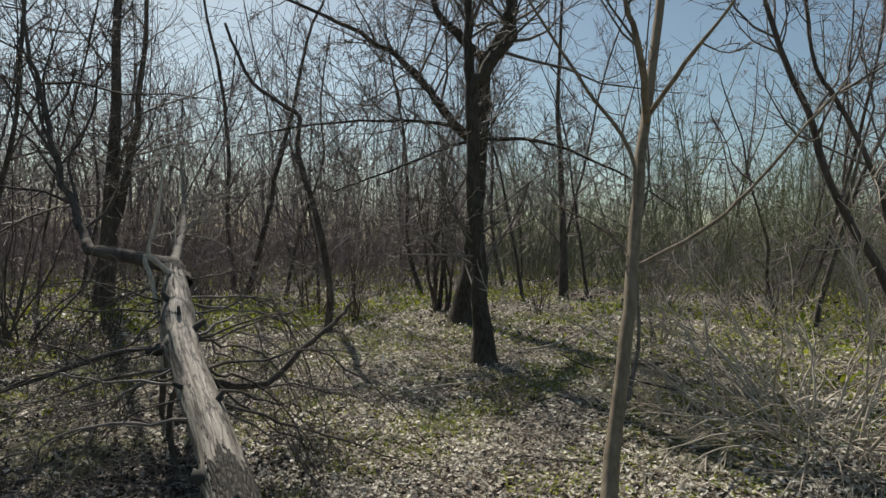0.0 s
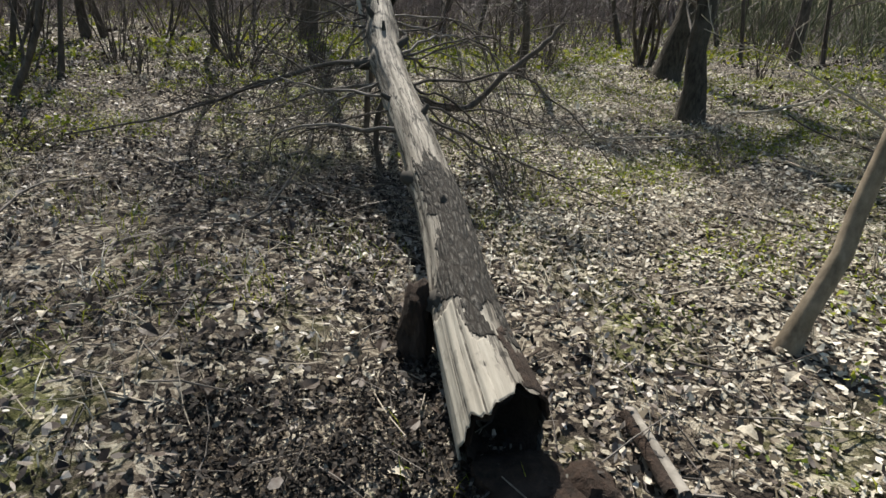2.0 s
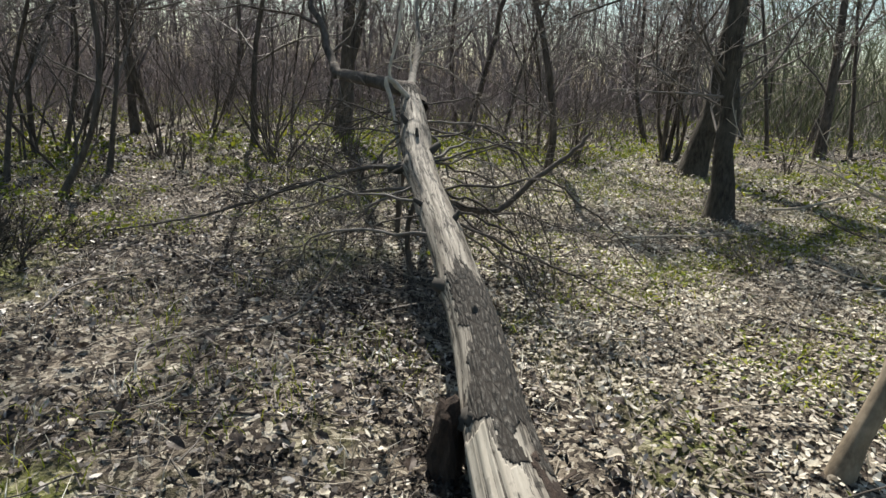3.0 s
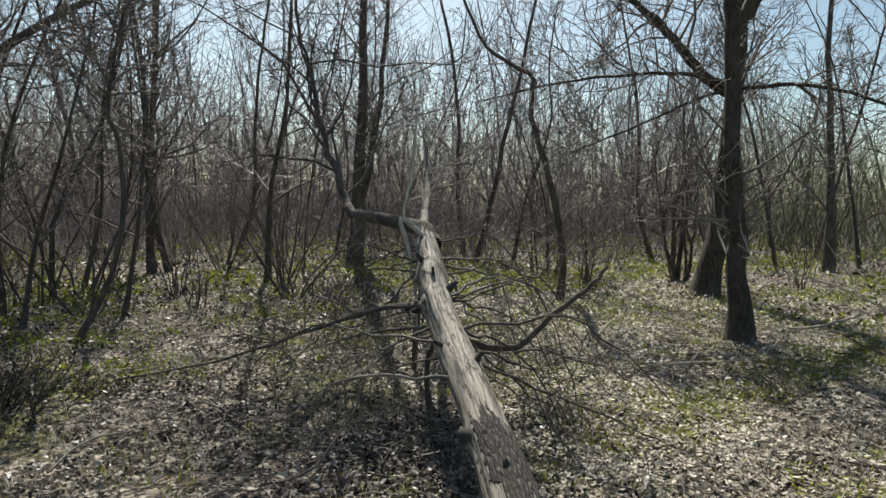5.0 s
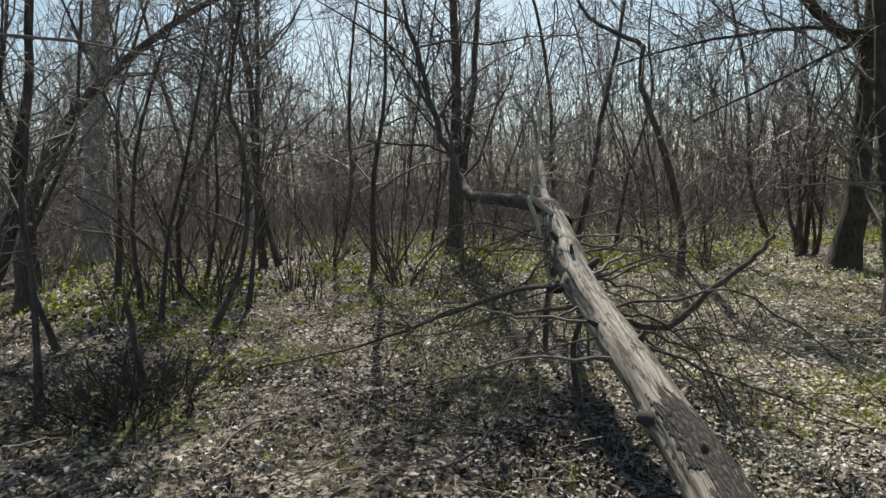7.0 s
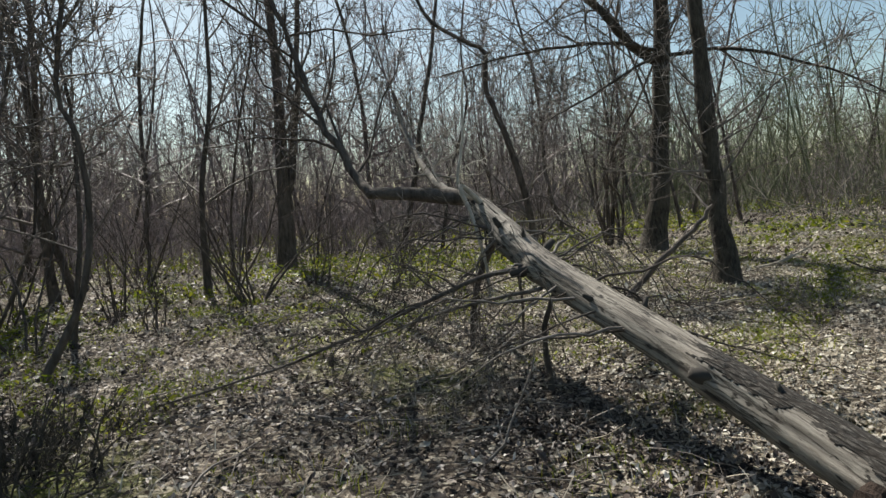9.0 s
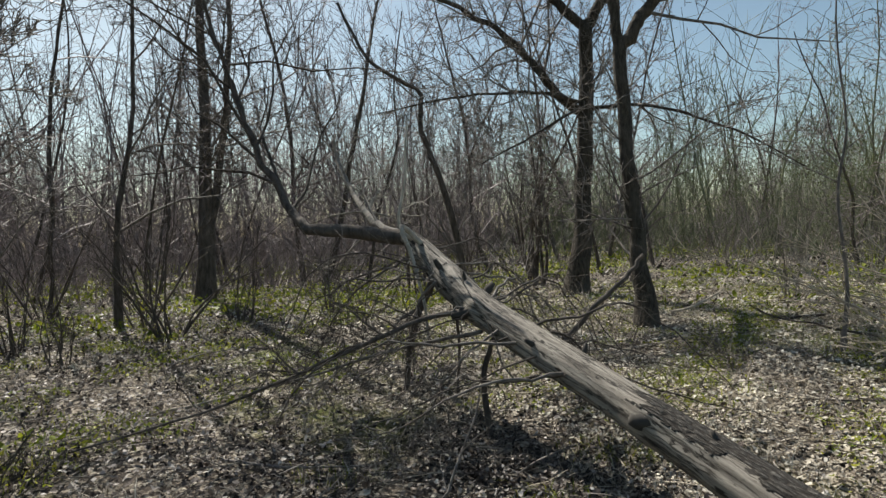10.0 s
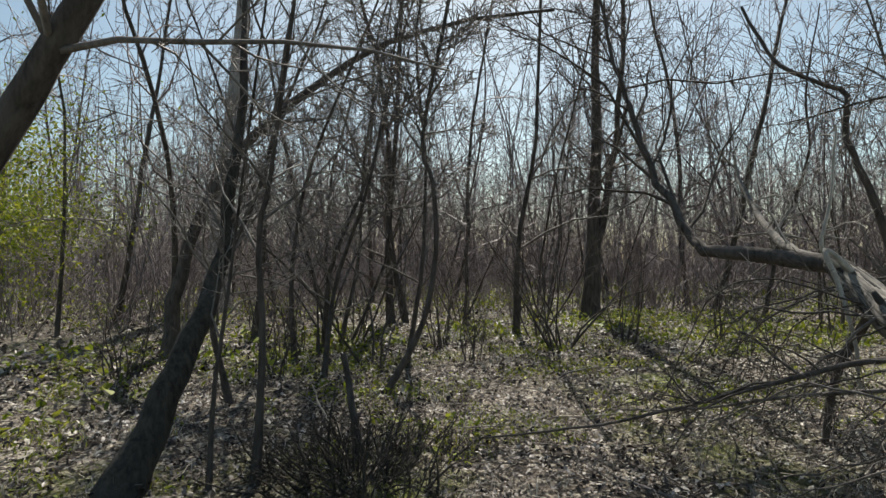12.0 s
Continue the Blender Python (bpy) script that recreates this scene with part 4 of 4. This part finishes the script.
def scatter_grass(count, seed, mat, label, tall, keep):
    rng = np.random.RandomState(seed)
    r, a = 8.0 * rng.rand(count) ** 0.7, rng.rand(count) * 2 * np.pi
    x, y = -1.0 + r * np.cos(a), 3.6 + r * np.sin(a)
    k = keep(x, y, rng)
    x, y = x[k], y[k]
    n = len(x)
    h = tall * rng.uniform(0.4, 1.3, n)[:, None]
    lean = np.stack([rng.normal(size=n), rng.normal(size=n), np.zeros(n)], -1) * 0.6
    across = np.stack([rng.normal(size=n), rng.normal(size=n), np.zeros(n)], -1)
    across *= 0.0022 / (np.linalg.norm(across, axis=1, keepdims=True) + 1e-6) * (1 + 0.15 * r[k][:, None])
    foot_at = np.stack([x, y, gh(x, y)], -1)
    mid = foot_at + h * (0.35 * lean + np.array([0, 0, 0.6]))
    tip = foot_at + h * (lean + np.array([0, 0, 0.85]))
    v = np.stack([foot_at - across, foot_at + across, mid - across * 0.8, mid + across * 0.8, tip - across * 0.15, tip + across * 0.15], 1).reshape(-1, 3)
    q = (np.array([(0, 1, 3, 2), (2, 3, 5, 4)])[None] + 6 * np.arange(n)[:, None, None]).reshape(-1, 4)
    tagged(new("grass", make_mesh("grass", v, q, mat, smooth=False)), label, "grass", "", "stuff")


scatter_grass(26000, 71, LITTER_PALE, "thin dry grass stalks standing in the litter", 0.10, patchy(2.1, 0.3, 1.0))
scatter_leaves("green_herbs", 70000, (1.6, 5.2), 6.5, 0.021, HERB, 17, (0.012, 0.06), "yellow-green seedlings coming up in the sunny litter", "plants", 0.6,
               lambda x, y, rng: (open_side(x, y) > 0.5) & patchy(1.9, 0.2, 4.0)(x, y, rng))
scatter_grass(30000, 72, HERB, "short green grass in tufts", 0.085, patchy(1.4, 0.6))


def build_sticks():
    rng = np.random.RandomState(9)
    dark, pale = Tubes(), Tubes()
    for k in range(5000):
        r = 8.5 * rng.rand() ** 0.75
        a = rng.rand() * 6.28
        x, y = -1.4 + r * math.cos(a), 3.6 + r * math.sin(a)
        yaw, length = rng.rand() * 6.28, rng.uniform(0.06, 0.42)
        p = wander(rng, (x, y, float(gh(x, y)) + rng.uniform(0.008, 0.05)), (math.cos(yaw), math.sin(yaw), rng.normal() * 0.12), length, 3, 0.15, 0)
        (pale if k % 4 == 0 else dark).add(p, np.linspace(1, 0.5, 4) * rng.uniform(0.002, 0.0055), 3)
    tagged(new("fallen_twigs", dark.mesh("fallen_twigs", TWIG)), "thin dark twigs scattered on the litter", "twigs", "", "stuff")
    tagged(new("fallen_twigs", pale.mesh("fallen_twigs", TWIG_PALE)), "thin pale twigs scattered on the litter", "twigs", "", "stuff")


build_sticks()


# ---- things by the broken end ----
def chunk(name, at, size, rz, mat, seed, label, category):
    rng = np.random.RandomState(seed)
    bm = bmesh.new()
    bmesh.ops.create_icosphere(bm, subdivisions=3, radius=0.5)
    for v in bm.verts:
        n = noise.noise(v.co * 2.4 + Vector((seed, 0, 0))) * 0.35 + noise.noise(v.co * 7 + Vector((0, seed, 0))) * 0.16
        v.co = v.co * (1 + n)
        v.co = Vector((v.co.x * size[0], v.co.y * size[1], v.co.z * size[2]))
    me = bpy.data.meshes.new(name)
    bm.to_mesh(me)
    bm.free()
    me.materials.append(mat)
    ob = new(name, me)
    ob.matrix_world = pose(at[0], at[1], float(gh(at[0], at[1])) + at[2], 0, 0, rz)
    return tagged(ob, label, category)


chunk("rotten_wood", (-0.10, 1.52, 0.02), (0.30, 0.24, 0.12), 20, ROTTEN, 3, "dark crumbled rotten wood spilling from the log", "wood")
chunk("rotten_wood", (0.0, 1.36, 0.01), (0.36, 0.28, 0.10), 60, ROTTEN, 4, "dark crumbled rotten wood on the litter", "wood")
chunk("rotten_wood", (0.10, 1.55, 0.01), (0.16, 0.22, 0.13), 30, ROTTEN, 6, "dark crumbled rotten wood beside the log's mouth", "wood")
chunk("rotten_bark", (-0.575, 2.10, 0.12), (0.13, 0.20, 0.40), 15, ROTTEN, 5, "dark slab of rotten bark leaning by the log", "bark")


def build_piece():
    top = thing("broken_branch", foot(0.30, 1.70), "short broken piece of bleached branch with peeling bark", "branch")
    ln = smooth_line([(-0.07, 0.22, 0.04), (0.0, 0.0, 0.045), (0.09, -0.3, 0.05)], 14)
    part("wood", Tubes().add(ln[:11], np.linspace(0.016, 0.022, 11), 10, 0.3, 3).mesh("wood", WOOD_GREY), top)
    ln2 = ln + np.array([-0.035, 0.0, 0.0])
    part("bark", Tubes().add(ln2[1:-3], np.linspace(0.018, 0.021, 10), 7, 0.4, 4).mesh("bark", ROTTEN), top, "dark peeling bark")
    return top


build_piece()


def build_stump():
    top = thing("sawn_stump", foot(0.665, 1.47), "low pale sawn stump in the litter", "stump")
    body = Tubes().add([(0, 0, -0.06), (0, 0, 0.03), (0, 0, 0.085)], [0.125, 0.112, 0.106], 20, 0.06, 2)
    part("side", body.mesh("side", BARK_PALE), top)
    cap = Tubes().add([(0, 0, 0.085), (0, 0, 0.09), (0.002, 0, 0.0905)], [0.104, 0.098, 0.002], 20, 0.02, 2)
    part("cut_face", cap.mesh("cut_face", SAWN), top, "pale sawn face")


build_stump()


# ---- larger sticks and single leaves ----
def stick(at, yaw, length, r, seed, mat, label):
    rng = np.random.RandomState(seed)
    top = thing("stick", foot(*at), label, "stick", "fallen sticks")
    way = (math.cos(radians(yaw)), math.sin(radians(yaw)), 0.05)
    ln = wander(rng, (0, 0, r + 0.015), way, length, 8, 0.14, 0)
    ln[:, 2] = np.maximum(ln[:, 2], r + 0.012)
    rad = np.linspace(r, r * 0.45, 9)
    part("stem", Tubes().add(ln, rad, 6, 0.15, seed).mesh("stem", mat), top)
    for k in range(2):
        i = 3 + 2 * k
        side = unit(np.cross(ln[i + 1] - ln[i], (0, 0, 1))) * (1 if k else -1)
        fork = wander(rng, ln[i], side + unit(ln[i + 1] - ln[i]) * 1.2 + np.array([0, 0, 0.25]), length * 0.3, 4, 0.12, -0.03)
        part("side_twig", Tubes().add(fork, np.linspace(rad[i] * 0.6, rad[i] * 0.25, 5), 4).mesh("side_twig", mat), top)
    return top


STICKS = ((0.58, 2.45, 14, 0.36, 0.004), (-2.05, 1.95, 40, 0.5, 0.006), (0.45, 2.3, -35, 0.55, 0.006), (-3.1, 2.75, 100, 0.7, 0.008), (-2.6, 5.3, 20, 0.9, 0.010), (-1.2, 2.2, 200, 0.6, 0.007), (-1.9, 2.9, 15, 0.8, 0.009), (0.7, 3.6, 130, 0.7, 0.008),
          (1.7, 3.9, 170, 0.9, 0.010), (-0.3, 4.9, 60, 0.8, 0.009), (0.2, 5.7, 10, 1.0, 0.012), (2.9, 5.6, 165, 1.2, 0.014), (-2.9, 3.9, -20, 0.9, 0.010), (-3.6, 4.9, 35, 1.0, 0.012),
          (-2.2, 6.4, 155, 1.1, 0.012), (-4.0, 6.2, 80, 0.8, 0.010), (1.9, 7.8, 5, 1.6, 0.018), (3.4, 6.9, 175, 1.5, 0.016), (-0.9, 7.6, -15, 1.4, 0.015), (-5.2, 4.1, 150, 0.8, 0.009))
for k, (x, y, yaw, length, r) in enumerate(STICKS):
    stick((x, y), yaw, length, r, 500 + k, (TWIG, TWIG_PALE, BARK_DARK)[k % 3], ("brown", "bleached pale", "dark")[k % 3] + " fallen stick lying on the leaf litter")


def single_leaves():
    rng = np.random.RandomState(61)
    kinds = []
    for k in range(6):
        n, v, q = 6, [], []
        lobes = rng.uniform(0.25, 0.5)
        for i in range(n + 1):
            f = i / n
            half = 0.32 * math.sin(math.pi * min(1, f * 0.94 + 0.04)) * (1 + lobes * math.sin(f * 17 + k) * 0.5) + 0.004
            bend = 0.18 * math.sin(f * 3 + k) + 0.05
            v += [(f - 0.5, -half, bend + half * 0.5), (f - 0.5, 0, bend), (f - 0.5, half, bend + half * (0.3 + 0.1 * k))]
        for i in range(n):
            q += [(3 * i, 3 * i + 1, 3 * i + 4, 3 * i + 3), (3 * i + 1, 3 * i + 2, 3 * i + 5, 3 * i + 4)]
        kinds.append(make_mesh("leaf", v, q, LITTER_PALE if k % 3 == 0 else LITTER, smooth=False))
    for k in range(280):
        x, y = rng.uniform(-3.2, 2.2), rng.uniform(1.35, 4.6)
        if abs((x + 0.14) + 0.46 * (y - 1.48)) < 0.25:
            continue
        leaf = new("leaf", kinds[k % 6])
        leaf.parent = GROUND_OB
        leaf.matrix_basis = pose(x, y, float(gh(x, y)) + rng.uniform(0.02, 0.05), rng.normal() * 18, rng.normal() * 18, rng.uniform(0, 360)) @ Matrix.Scale(rng.uniform(0.045, 0.08), 4)


single_leaves()
